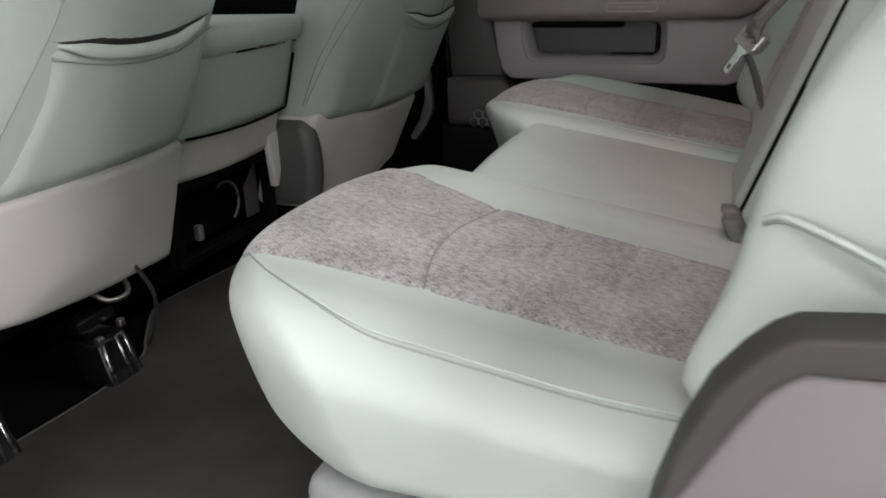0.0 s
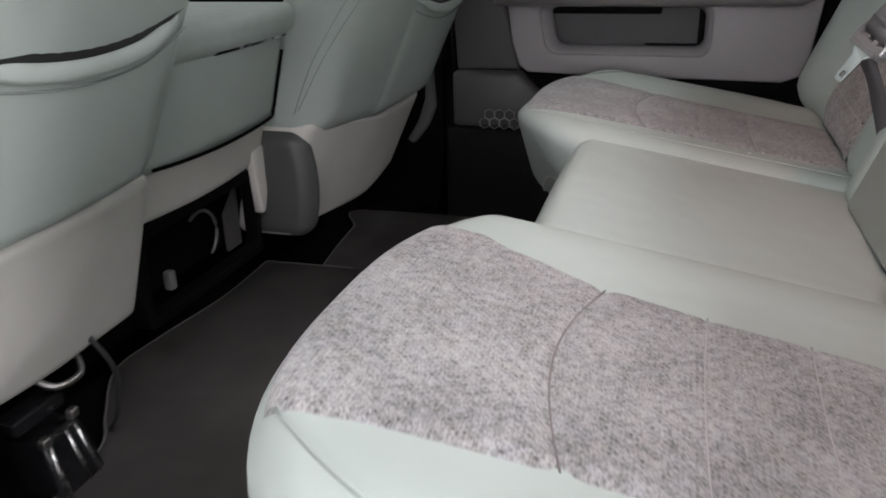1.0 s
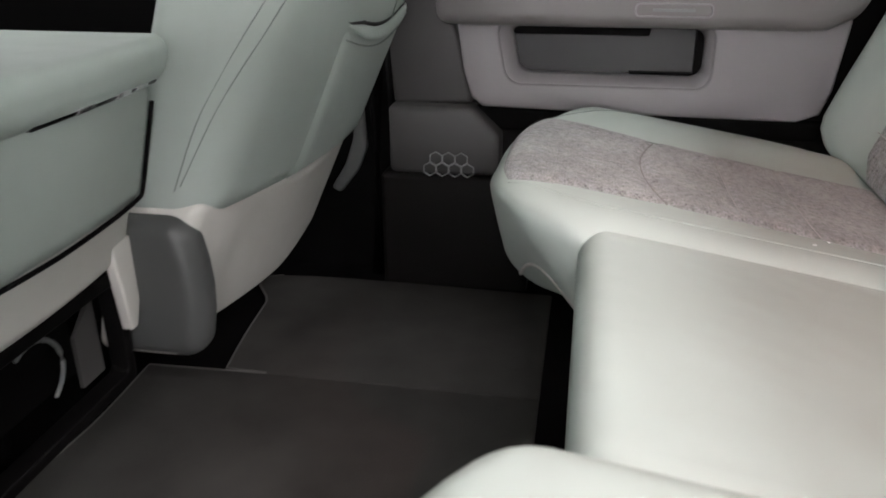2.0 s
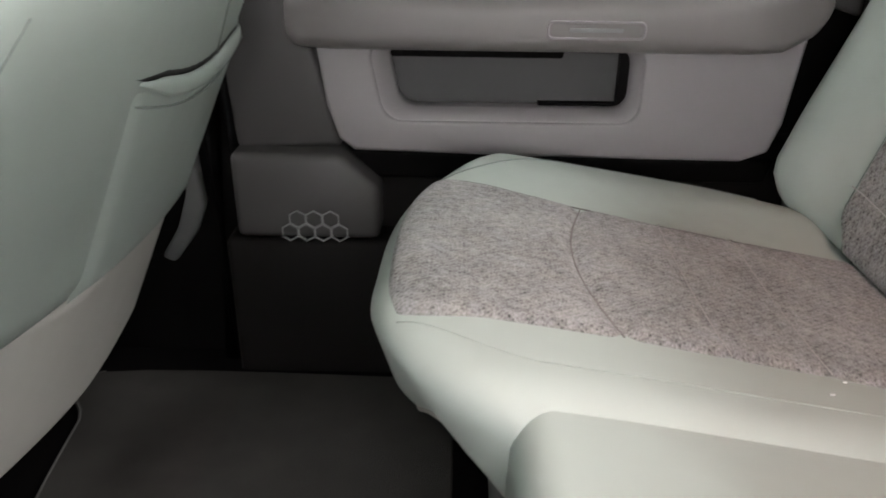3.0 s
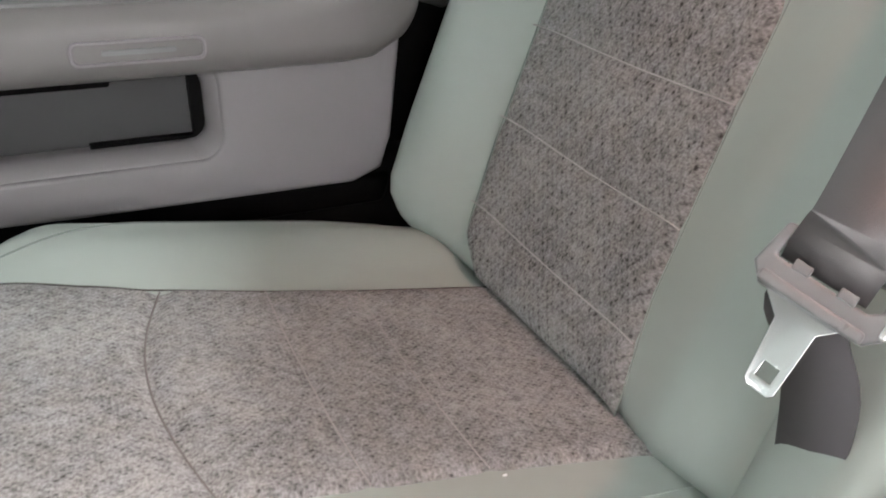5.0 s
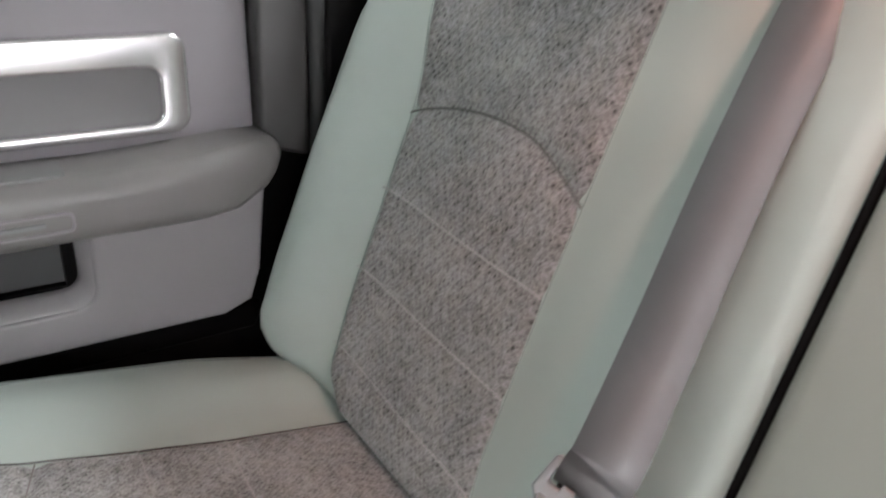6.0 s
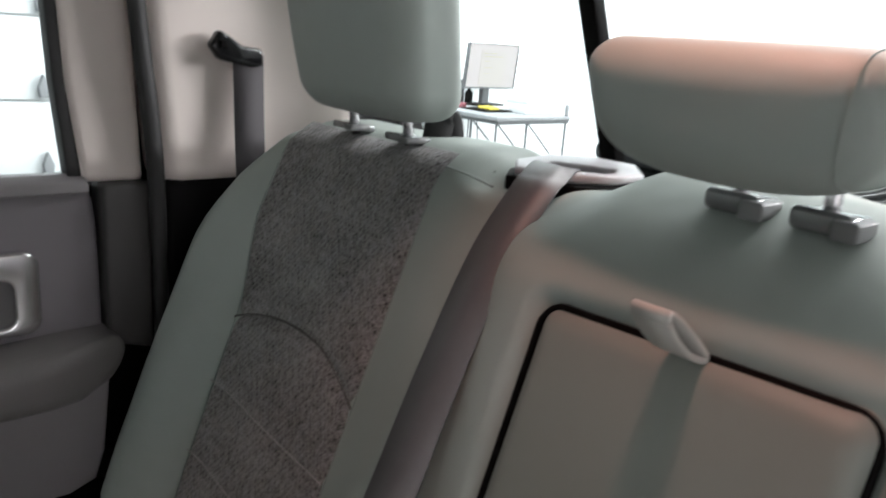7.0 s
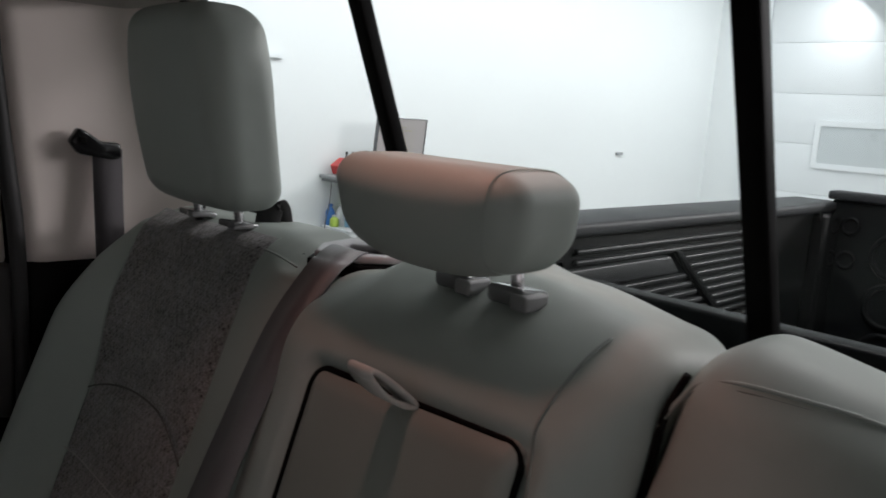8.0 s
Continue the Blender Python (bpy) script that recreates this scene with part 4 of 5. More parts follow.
v, f = rbox((0.0290, -0.0135, 0.6185), (0.034, 0.1330, 0.2730), 0.018, (2, 8, 12), fn=arm_fold, k=5)
fold = part("folding_armrest", (v, f), ARMVINYL, far_back, "darker grey-green vinyl folding armrest")
# a closed black cord round the armrest stands for shade in its gap
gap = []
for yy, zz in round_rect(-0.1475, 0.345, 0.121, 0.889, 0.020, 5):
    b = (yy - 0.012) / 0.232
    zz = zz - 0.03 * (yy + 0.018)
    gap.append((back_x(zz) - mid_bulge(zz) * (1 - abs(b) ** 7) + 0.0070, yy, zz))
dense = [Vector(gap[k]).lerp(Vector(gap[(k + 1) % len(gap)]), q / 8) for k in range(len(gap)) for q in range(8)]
part("armrest_gap_shade", tube(dense, 0.0040, 6, closed=True), BLACK, far_back, "black cord standing for the shade round the folded armrest")
# pull loop: a flat strap bent into an eye at the top of the armrest
ROOT = (0.484, -0.018, 0.893)
lp = []
for k in range(33):
    t = 2 * math.pi * k / 32
    al, ac = 0.031 * (1 + math.cos(t)), 0.0175 * math.sin(t) * (0.45 + 0.55 * (1 + math.cos(t)) / 2) * 1.25
    lp.append((ROOT[0] - 0.84 * al - 0.54 * ac, ROOT[1] - 0.02 * al, ROOT[2] + 0.54 * al + 0.84 * ac))
part("pull_loop", ribbon(lp, (0.0, 1.0, 0.0), 0.029, 0.0045), SKIRT, fold, "pale vinyl pull loop")

# belt guide on the shoulder of the backrest
bz = thing("belt_guide", (0.60, 0.215, 0.96), "grey plastic belt guide on the backrest shoulder", "belt guide")

# black block level with the vinyl stands for the opening's shadow round the plate
ring_o = [(0.579, 0.280), (0.582, 0.240), (0.600, 0.204), (0.634, 0.180), (0.690, 0.184), (0.728, 0.235), (0.727, 0.290), (0.690, 0.320), (0.616, 0.312)]
part("slot", prism(ring_o, 0.945, 0.9602, "z", 0.002), BLACK, bz, "black block standing for the shadow in the vinyl opening")
plate_o = [(0.584, 0.272), (0.589, 0.244), (0.607, 0.212), (0.640, 0.187), (0.690, 0.190), (0.735, 0.235), (0.733, 0.292), (0.690, 0.327), (0.622, 0.310)]
plate_i = [(0.608, 0.268), (0.614, 0.254), (0.630, 0.224), (0.645, 0.207), (0.664, 0.207), (0.684, 0.223), (0.675, 0.248), (0.652, 0.286), (0.622, 0.284)]
part("plate", frame_mesh(plate_o, plate_i, 0.9605, 0.9705, "z", 0.0035), PLATE, bz, "pale grey belt plate")
for cr in (((0.603, 0.322, 0.950), (0.628, 0.337, 0.9585), (0.655, 0.352, 0.9595), (0.690, 0.362, 0.955)), ((0.630, 0.322, 0.955), (0.660, 0.336, 0.9595), (0.700, 0.345, 0.955))):
    part("gathered_edge", tube(curve(cr, 5), 0.0052, 8), LEATHER, bz, "puckered vinyl edge round the guide")

belt = thing("middle_seat_belt", (0.32, 0.18, 0.38), "grey seat belt with a pale buckle tongue over the backrest", "seat belt")
EA, EB = (0.365, -0.880, -0.304), (0.591, 0.019, 0.806)


def tongue_at(a, b, c):
    """a across the belt, b up along it, c out of it, from the middle of the tongue."""
    return Vector((0.306, 0.171, 0.570)) + Vector(EA) * a + Vector(EB) * b + Vector(EA).cross(Vector(EB)) * c


pts = [(0.636, 0.252, 0.945), (0.629, 0.249, 0.966), (0.617, 0.244, 0.9730), (0.598, 0.234, 0.9730), (0.577, 0.223, 0.9680), (0.552, 0.215, 0.955), (0.500, 0.210, 0.895), (0.440, 0.204, 0.787), (0.375, 0.189, 0.675)]
pts += [tongue_at(-0.005, 0.040, 0.010), tongue_at(-0.005, 0.020, 0.0075), tongue_at(-0.005, 0.009, 0.004), tongue_at(-0.005, 0.001, -0.006)]
part("webbing", ribbon(curve(pts, 7), (-0.18, 1, 0.05), 0.049, 0.0022, (-0.365, 0.880, 0.304)), BELT, belt)
pts = [tongue_at(-0.003, -0.002, -0.009), tongue_at(-0.002, -0.020, -0.013), (0.322, 0.172, 0.50), (0.340, 0.180, 0.43), (0.352, 0.19, 0.35)]
part("lap_webbing", ribbon(curve(pts, 5), (-0.365, 0.88, 0.304), 0.045, 0.0022, (0.12, 1, 0.05)), BELTD, belt, "dark lower webbing")
# tongue: plastic body across the belt and a steel blade with a slot


def placed(data):
    return [tongue_at(*v) for v in data[0]], data[1]


def tongue_frame(o, i, lo, hi, bevel):
    me = frame_mesh(o, i, lo, hi, "z", bevel)
    for vv in me.vertices:
        vv.co = tongue_at(*vv.co)
    return me


tb = part("tongue_body", tongue_frame([(-0.039, -0.010), (-0.031, -0.019), (0.028, -0.017), (0.040, -0.004), (0.039, 0.019), (0.024, 0.025), (-0.035, 0.017)],
                                      [(-0.031, -0.001), (-0.029, -0.002), (0.022, -0.002), (0.027, 0.002), (0.027, 0.012), (0.022, 0.014), (-0.030, 0.009)], -0.008, 0.005, 0.0025), TONGUE, belt, "pale grey plastic tongue body")
part("tongue_body_lip", placed(rbox((-0.003, -0.0145, 0.005), (0.030, 0.0035, 0.003), 0.0022, (4, 1, 1))), TONGUE, tb)
part("tongue_body_lip", placed(rbox((0.0335, 0.004, 0.004), (0.0025, 0.014, 0.003), 0.002, (1, 4, 1))), CHROME, tb, "bright edge strip")
for a in (-0.016, 0.010):
    part("tooth", placed(rbox((a, -0.0005, 0.003), (0.005, 0.003, 0.003), 0.001, (1, 1, 1))), TONGUE, tb)
blade = panel_with_hole([(-0.028, -0.017), (0.017, -0.017), (0.0085, -0.026), (0.009, -0.064), (0.006, -0.067), (-0.006, -0.067), (-0.009, -0.064), (-0.014, -0.029)],
                        [(-0.005, -0.051), (-0.005, -0.060), (0.004, -0.060), (0.004, -0.051)], -0.0035, 0.0, bevel=0.0006)
for vv in blade.vertices:
    vv.co = tongue_at(vv.co.x, vv.co.z, vv.co.y)
part("blade", blade, BLADE, belt, "bright steel blade")

# buckle stubs in the crease between the cushions
for yb, zb in ((-0.225, 0.362), (-0.262, 0.358)):
    bs = thing("belt_buckle", (0.31, yb, 0.36), "dark grey belt buckle standing in the seat crease", "belt buckle", "buckles in the crease")
    v, f = rbox((0.295, yb, zb), (0.012, 0.015, 0.026), 0.007, (1, 1, 3), fn=lambda p: (p[0] - 0.5 * (p[2] - 0.38), p[1], p[2]))
    part("shell", (v, f), SHIELD, bs)
v, f = rbox((0.352, 0.800, 0.362), (0.02, 0.014, 0.03), 0.008, (1, 1, 2))
hb = thing("hinge_cover", (0.352, 0.80, 0.33), "small grey hinge cover beside the cushion", "hinge cover")
part("cover", (v, f), GREYP, hb)

# headrests


def headrest(name, c, half, r, posts, label, fn=None, side_seam=True, px=0.601, flat=False):
    hr = thing(name, (c[0], c[1], BTOP), label, "headrest", "rear headrests")
    v, f = rbox(c, half, r, (6, 10, 10), fn=fn, k=6)
    pad = part("pad", (v, f), LEATHER, hr)
    for yp in posts:
        part("post", tube([(px, yp, 0.955), (px - 0.012, yp, c[2] - half[2] + 0.03)], 0.0065, 12), CHROME, hr, "chrome post")
        zs, hs = (0.9715, 0.0045) if flat else (0.984, 0.009)
        v, f = rbox((px - 0.004, yp, zs), (0.020, 0.023, hs), hs * 0.65, (2, 2, 1), fn=lambda p: (p[0], p[1], p[2] - 0.12 * (p[0] - 0.58)))
        sl = part("sleeve", (v, f), SLEEVE, hr, "grey plastic post sleeve")
        part("button", rbox((px - 0.012, yp - 0.020, zs - 0.001), (0.016, 0.010, hs * 0.83), 0.003), GREYP, sl)
    if side_seam:
        for sgn in (-1,):
            pts = []
            for k in range(40):
                t = 2 * math.pi * k / 40
                cx, cz = math.cos(t), math.sin(t)
                e = 0.62
                px = c[0] + (half[0] + 0.0005) * math.copysign(abs(cx) ** e, cx)
                pz = c[2] + (half[2] + 0.0005) * math.copysign(abs(cz) ** e, cz)
                q = np.array((px, c[1] + sgn * (half[1] - r * 0.72), pz))
                pts.append(tuple(fn(q)) if fn else tuple(q))
            part("seam", tube(pts, 0.0006, 6, closed=True), LEATHER, pad)
    return hr


def far_pad(p):
    x, y, z = p
    t = (z - 0.99) / 0.29
    return (x - 0.07 * t + 0.03 * t * t - 0.016 * (1 - ((y - 0.525) / 0.14) ** 2), 0.525 + (y - 0.525) * (0.86 + 0.17 * math.sin(math.pi * min(1, 0.12 + t * 0.62)) - 0.16 * smooth((t - 0.6) / 0.4)), z)


headrest("outer_headrest", (0.595, 0.525, 1.128), (0.052, 0.129, 0.134), 0.036, (0.598, 0.476), "tall grey-green vinyl headrest on chrome posts", far_pad, side_seam=False, flat=True)


def mid_pad(p):
    x, y, z = p
    t = (z - 1.01) / 0.09
    return (x - 0.012 * (1 - (y / 0.13) ** 2) - 0.012 * t, y * (1.01 - 0.085 * smooth(0.9 - t)), z + 0.022 * (1 - t) * (abs(y + 0.0) / 0.125) ** 3)


headrest("middle_headrest", (0.553, 0.002, 1.0545), (0.056, 0.1195, 0.049), 0.033, (0.018, -0.052), "low wide grey-green vinyl headrest on chrome posts", mid_pad, px=0.588)
# black strap behind the outer headrest
st = thing("tether_strap", (0.66, 0.47, 0.93), "black looped tether strap behind the headrest", "strap")
part("strap", ribbon(curve([(0.646, 0.482, 0.950), (0.648, 0.481, 0.980), (0.655, 0.480, 0.996), (0.664, 0.479, 0.984), (0.668, 0.478, 0.950)], 6), (0.7, -0.7, 0), 0.036, 0.004), RUBBER, st)
st = thing("tether_strap", (0.64, 0.655, 0.93), "black looped tether strap behind the headrest", "strap")
part("strap", ribbon(curve([(0.63, 0.655, 0.94), (0.64, 0.66, 0.99), (0.645, 0.66, 1.03)], 6), (0.2, 1, 0), 0.016, 0.003), RUBBER, st)

# ---- front seats ----


def front_seat(s, xr, lean, twist, split, low, inner, label):
    seat = thing("front_seat", (xr - 0.25, s * 0.46, FLOOR), label, "car seat", "front seats")

    def rear(w, z):
        b = (w - 0.46) / 0.26
        return xr + lean * (z - 0.43) + 0.030 * (1 - b * b) + twist * b

    def side(w, z):
        return 0.46 + (w - 0.46) * (1.0 + 0.10 * smooth((z - 0.45) / 0.35))

    def fn(p):
        d, w, z = p
        w = side(w, z)
        return (rear(w, z) - d * (1 + 0.2 * (z - 0.4)) - 0.05 * smooth((z - 0.9) / 0.15), s * w, z)

    v, f = rbox((0.075, 0.46, (split + 1.04) / 2), (0.075, 0.258, (1.04 - split) / 2), 0.052, (3, 20, 24), fn=fn, k=6)
    if s > 0:
        f = [q[::-1] for q in f]
    body = part("backrest", (v, f), LEATHER, seat)

    def skirt_fn(p):
        d, w, z = p
        t = (0.436 - z) / 0.2
        if s < 0:
            lowest = lerp_table([(0.15, 0.186), (0.31, 0.204), (0.51, 0.222), (0.62, 0.238), (0.72, 0.25)], w)
            top = split + 0.012
        else:
            lowest = lerp_table([(0.20, 0.200), (0.25, 0.182), (0.36, 0.172), (0.55, 0.160), (0.72, 0.19)], w)
            top = split + 0.012 + 0.030 * smooth((0.46 - w) / 0.2)
        z2 = top - (top - lowest) * t
        hang_in = smooth((0.33 - w) / 0.12)
        x = rear(w, z2) - 0.011 - d - 0.02 * t * (1 if d > 0.03 else 0)
        if s > 0:
            x += 0.050 * hang_in * t * t
        return (x, s * (w - (0.040 if s < 0 else 0.028) * hang_in * t), z2)

    v, f = rbox((0.052, 0.46, 0.336), (0.052, 0.256, 0.10), 0.016, (2, 24, 8), fn=skirt_fn, k=4)
    if s > 0:
        f = [q[::-1] for q in f]
    part("lower_cover", (v, f), SKIRT, seat, "pale grey vinyl lower cover")

    # map pocket: a sheet with a rolled hem over the lower back
    def hem(v):
        if s > 0:
            return 0.608 - 0.030 * math.sin(math.pi * v) ** 0.9
        return 0.640 - 0.030 * math.sin(math.pi * min(1, v * 0.92 + 0.04)) ** 0.8 + 0.012 * smooth((0.28 - v) / 0.28)

    def pk(u, v):
        z = split + 0.02 + (hem(v) - split - 0.02) * u
        wl, wr = inner, (0.570 if s < 0 else 0.712) + (0.07 if s < 0 else 0.0) * smooth((0.60 - z) / 0.2)
        w = wl + (wr - wl) * v
        return (rear(side(w, z), z), s * side(w, z), z), Vector((0.92, 0, -0.39))

    me = slab(pk, 16, 24, 0.0095, None, 0.10)
    if s < 0:
        me = (me[0], [q[::-1] for q in me[1]], me[2])
    pock = part("map_pocket", me, LEATHER, body)
    pts, pts2, pts3 = [], [], []
    for k in range(31):
        v = k / 30
        (px, py, pz), _ = pk(1.0, v)
        pts.append((px - 0.004 + 0.010 * smooth(min(v, 1 - v) / 0.10), py, pz))
        pts2.append((px + 0.0005, py, pz + 0.011))
        (px, py, pz), _ = pk(0.905, v)
        pts3.append((px + 0.0085, py, pz))
    hv, hf = tube(pts, 0.0042, 10, flat=2.3)
    for k, c in enumerate(pts):
        q = 0.12 + 0.88 * smooth(min(k, 30 - k) / 6)
        hv[10 * k:10 * k + 10] = [Vector(c) + (Vector(p) - Vector(c)) * q for p in hv[10 * k:10 * k + 10]]
    part("hem", (hv, hf), LEATHER, pock)
    # a dark lens-shaped sheet above the hem stands for shade inside the pocket
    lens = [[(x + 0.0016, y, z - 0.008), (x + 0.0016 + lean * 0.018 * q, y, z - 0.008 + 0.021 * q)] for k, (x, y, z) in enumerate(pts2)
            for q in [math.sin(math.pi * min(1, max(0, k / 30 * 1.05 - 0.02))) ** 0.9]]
    part("opening", ([p for pair in lens for p in pair], [(2 * k, 2 * k + 1, 2 * k + 3, 2 * k + 2) for k in range(30)]), RUBBER, pock, "dark sheet standing for the shade in the pocket opening")
    part("seam", tube(pts3, 0.0014, 5), SEAMG, pock)
    # long seam on the back and the two seams on the inner side
    seam_l = [(rear(w, z) + 0.0005, s * side(w, z), z) for w, z in ((0.655, 0.45), (0.630, 0.52), (0.572, 0.64), (0.548, 0.72), (0.535, 0.85))]
    part("seam", tube(curve(seam_l, 8), 0.0015, 6), SEAMG, body)
    if s > 0:
        for line in (((-0.439, 0.209, 0.688), (-0.465, 0.204, 0.649), (-0.492, 0.200, 0.612), (-0.523, 0.199, 0.569), (-0.563, 0.200, 0.508), (-0.603, 0.202, 0.424)),
                     ((-0.424, 0.236, 0.685), (-0.446, 0.223, 0.651), (-0.474, 0.214, 0.611), (-0.503, 0.207, 0.572), (-0.541, 0.204, 0.519), (-0.594, 0.202, 0.431))):
            part("seam", tube(curve(line, 6), 0.0009, 6), SEAMG, body)
    # base: cushion, side shield, rails and feet
    v, f = rbox((xr - 0.36, s * 0.46, 0.35), (0.27, 0.25, 0.075), 0.05, (6, 6, 2), k=4)
    part("front_cushion", (v, f), LEATHER, seat)
    v, f = rbox((xr - 0.160 - (0.10 if s < 0 else 0), s * 0.205, 0.292), (0.070, 0.030, 0.100), 0.028, (4, 2, 4), k=4,
                fn=lambda p: (p[0] + 0.045 * math.cos((p[2] - 0.29) * 9), p[1], p[2]))
    part("side_shield", (v, f), SHIELDD, seat, "dark grey curved side shield")
    # frame and rails take the near-black that holds the under-seat shade
    part("seat_frame", box(xr - 0.50, s * 0.46 - 0.20, 0.19, xr - 0.12, s * 0.46 + 0.20, 0.27, 0.01), UNDER, seat, "steel seat frame, coloured near-black for the shade under the seat")
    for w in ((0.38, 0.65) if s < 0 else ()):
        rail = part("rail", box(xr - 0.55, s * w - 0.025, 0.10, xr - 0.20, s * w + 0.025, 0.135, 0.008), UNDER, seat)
        yf = s * (w - 0.015)
        foot = part("rail_foot", rbox((xr - 0.118, yf, 0.078), (0.036, 0.038, 0.046), 0.012, (2, 2, 2), k=3,
                                      fn=lambda p, yf=yf: (p[0] + 0.30 * (0.088 - p[2]), yf + (p[1] - yf) * (1.0 + 1.6 * (0.088 - p[2])), p[2])), GLOSSB, rail, "glossy black pressed-steel rail foot")
        # ribs in pale metal put the black foot's highlight streaks into the colour
        for dy in (-0.030, 0.006, 0.024):
            part("pressed_rib", tube([(xr - 0.093, yf + dy * 0.9, 0.117), (xr - 0.081, yf + dy, 0.078), (xr - 0.067, yf + dy * 1.08, 0.036)], 0.0034, 8), RIBSTEEL, foot)
    if s < 0:
        part("link_plate", box(xr - 0.13, s * 0.43, 0.150, xr - 0.095, s * 0.345, 0.172, 0.004), GLOSSB, seat, "glossy black link plate")
        for yb, zb in ((0.352, 0.142), (0.405, 0.130)):
            part("bolt", rbox((xr - 0.082, s * yb, zb), (0.006, 0.007, 0.007), 0.003), STEEL, seat)
        part("bracket", tube(curve([(xr - 0.12, s * 0.375, 0.205), (xr - 0.09, s * 0.36, 0.185), (xr - 0.085, s * 0.32, 0.185), (xr - 0.11, s * 0.30, 0.205)], 5), 0.005, 8), STEEL, seat, "bare steel bracket")
        part("cable", tube(curve([(xr - 0.08, s * 0.30, 0.23), (xr - 0.06, s * 0.285, 0.17), (xr - 0.075, s * 0.28, 0.10), (xr - 0.10, s * 0.275, 0.06)], 6), 0.004, 7), RUBBER, seat, "black cable")
    return seat


front_seat(-1, -0.598, 0.42, 0.0, 0.425, 0.228, 0.252, "grey-green vinyl driver seat back with a map pocket")
front_seat(1, -0.525, 0.45, 0.025, 0.365, 0.180, 0.385, "grey-green vinyl passenger seat back with a map pocket")

# ---- middle console between the front seats ----
con = thing("centre_console", (-0.72, 0.0, FLOOR), "grey-green centre console with a fold-down armrest and pale skirt", "console")


def con_fn(p):
    return (p[0] + 0.27 * (p[2] - 0.43) + 0.012 * (1 - (p[1] / 0.2) ** 2), p[1], p[2])


v, f = rbox((-0.72, 0.0, 0.505), (0.085, 0.192, 0.095), 0.03, (3, 10, 6), fn=con_fn, k=5)
part("rear_panel", (v, f), LEATHER, con)
v, f = rbox((-0.74, 0.0, 0.592), (0.12, 0.196, 0.028), 0.024, (4, 10, 1), fn=con_fn, k=5)
lid = part("lid", (v, f), LEATHER, con, "rounded armrest lid")
v, f = rbox((-0.634, 0.06, 0.570), (0.006, 0.115, 0.005), 0.003, (1, 6, 1), fn=con_fn)
slot = part("latch_slot", (v, f), GLOSSB, con, "black latch slot")
for yy in (0.02, 0.09, 0.13):
    v, f = rbox((-0.627, yy, 0.570), (0.003, 0.014, 0.003), 0.001, (1, 1, 1), fn=con_fn)
    part("latch", (v, f), CHROME, slot)
v, f = rbox((-0.70, 0.0, 0.378), (0.06, 0.186, 0.052), 0.022, (2, 10, 3), fn=lambda p: (p[0] + 0.27 * (p[2] - 0.43), p[1], p[2] + 0.012 * (p[1] / 0.19) ** 2), k=4)
part("lower_cover", (v, f), SKIRT, con, "pale vinyl lower cover")
# black cord between panel and lower cover, drawn for the shade in the gap
rim = [con_fn((-0.6335, y, 0.4190 + 0.008 * (y / 0.19) ** 2)) for y in (-0.17, -0.1, 0.0, 0.1, 0.165)] + [con_fn((-0.639, 0.190, z)) for z in (0.43, 0.48, 0.54)]
part("panel_gap_shade", tube(curve(rim, 5), 0.0028, 6), BLACK, con, "black cord standing for the shade round the rear panel")
part("cover_corner", prism([(0.135, 0.376), (0.172, 0.374), (0.212, 0.350), (0.198, 0.318), (0.178, 0.285), (0.164, 0.25), (0.150, 0.25)], -0.674, -0.658, "x", 0.003), SKIRT, con)
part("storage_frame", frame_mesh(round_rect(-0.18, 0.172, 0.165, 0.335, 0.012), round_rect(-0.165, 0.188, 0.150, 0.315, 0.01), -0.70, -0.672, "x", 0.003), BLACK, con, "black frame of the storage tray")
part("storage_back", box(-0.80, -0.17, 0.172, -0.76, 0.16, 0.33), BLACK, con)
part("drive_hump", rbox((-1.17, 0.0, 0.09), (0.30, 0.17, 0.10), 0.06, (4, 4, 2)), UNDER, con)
part("cup_ring", tube([(-0.715, 0.035 + 0.048 * math.cos(q), 0.242 + 0.046 * math.sin(q)) for q in [radians(14 * k - 60) for k in range(14)]], 0.003, 8), SHIELD, con, "grey curved bracket")
part("peg", rbox((-0.70, -0.085, 0.215), (0.008, 0.008, 0.016), 0.004), SHIELD, con)
part("gusset", prism([(0.10, 0.19), (0.145, 0.19), (0.145, 0.30), (0.10, 0.26)], -0.712, -0.706, "x"), PILLARD, con)

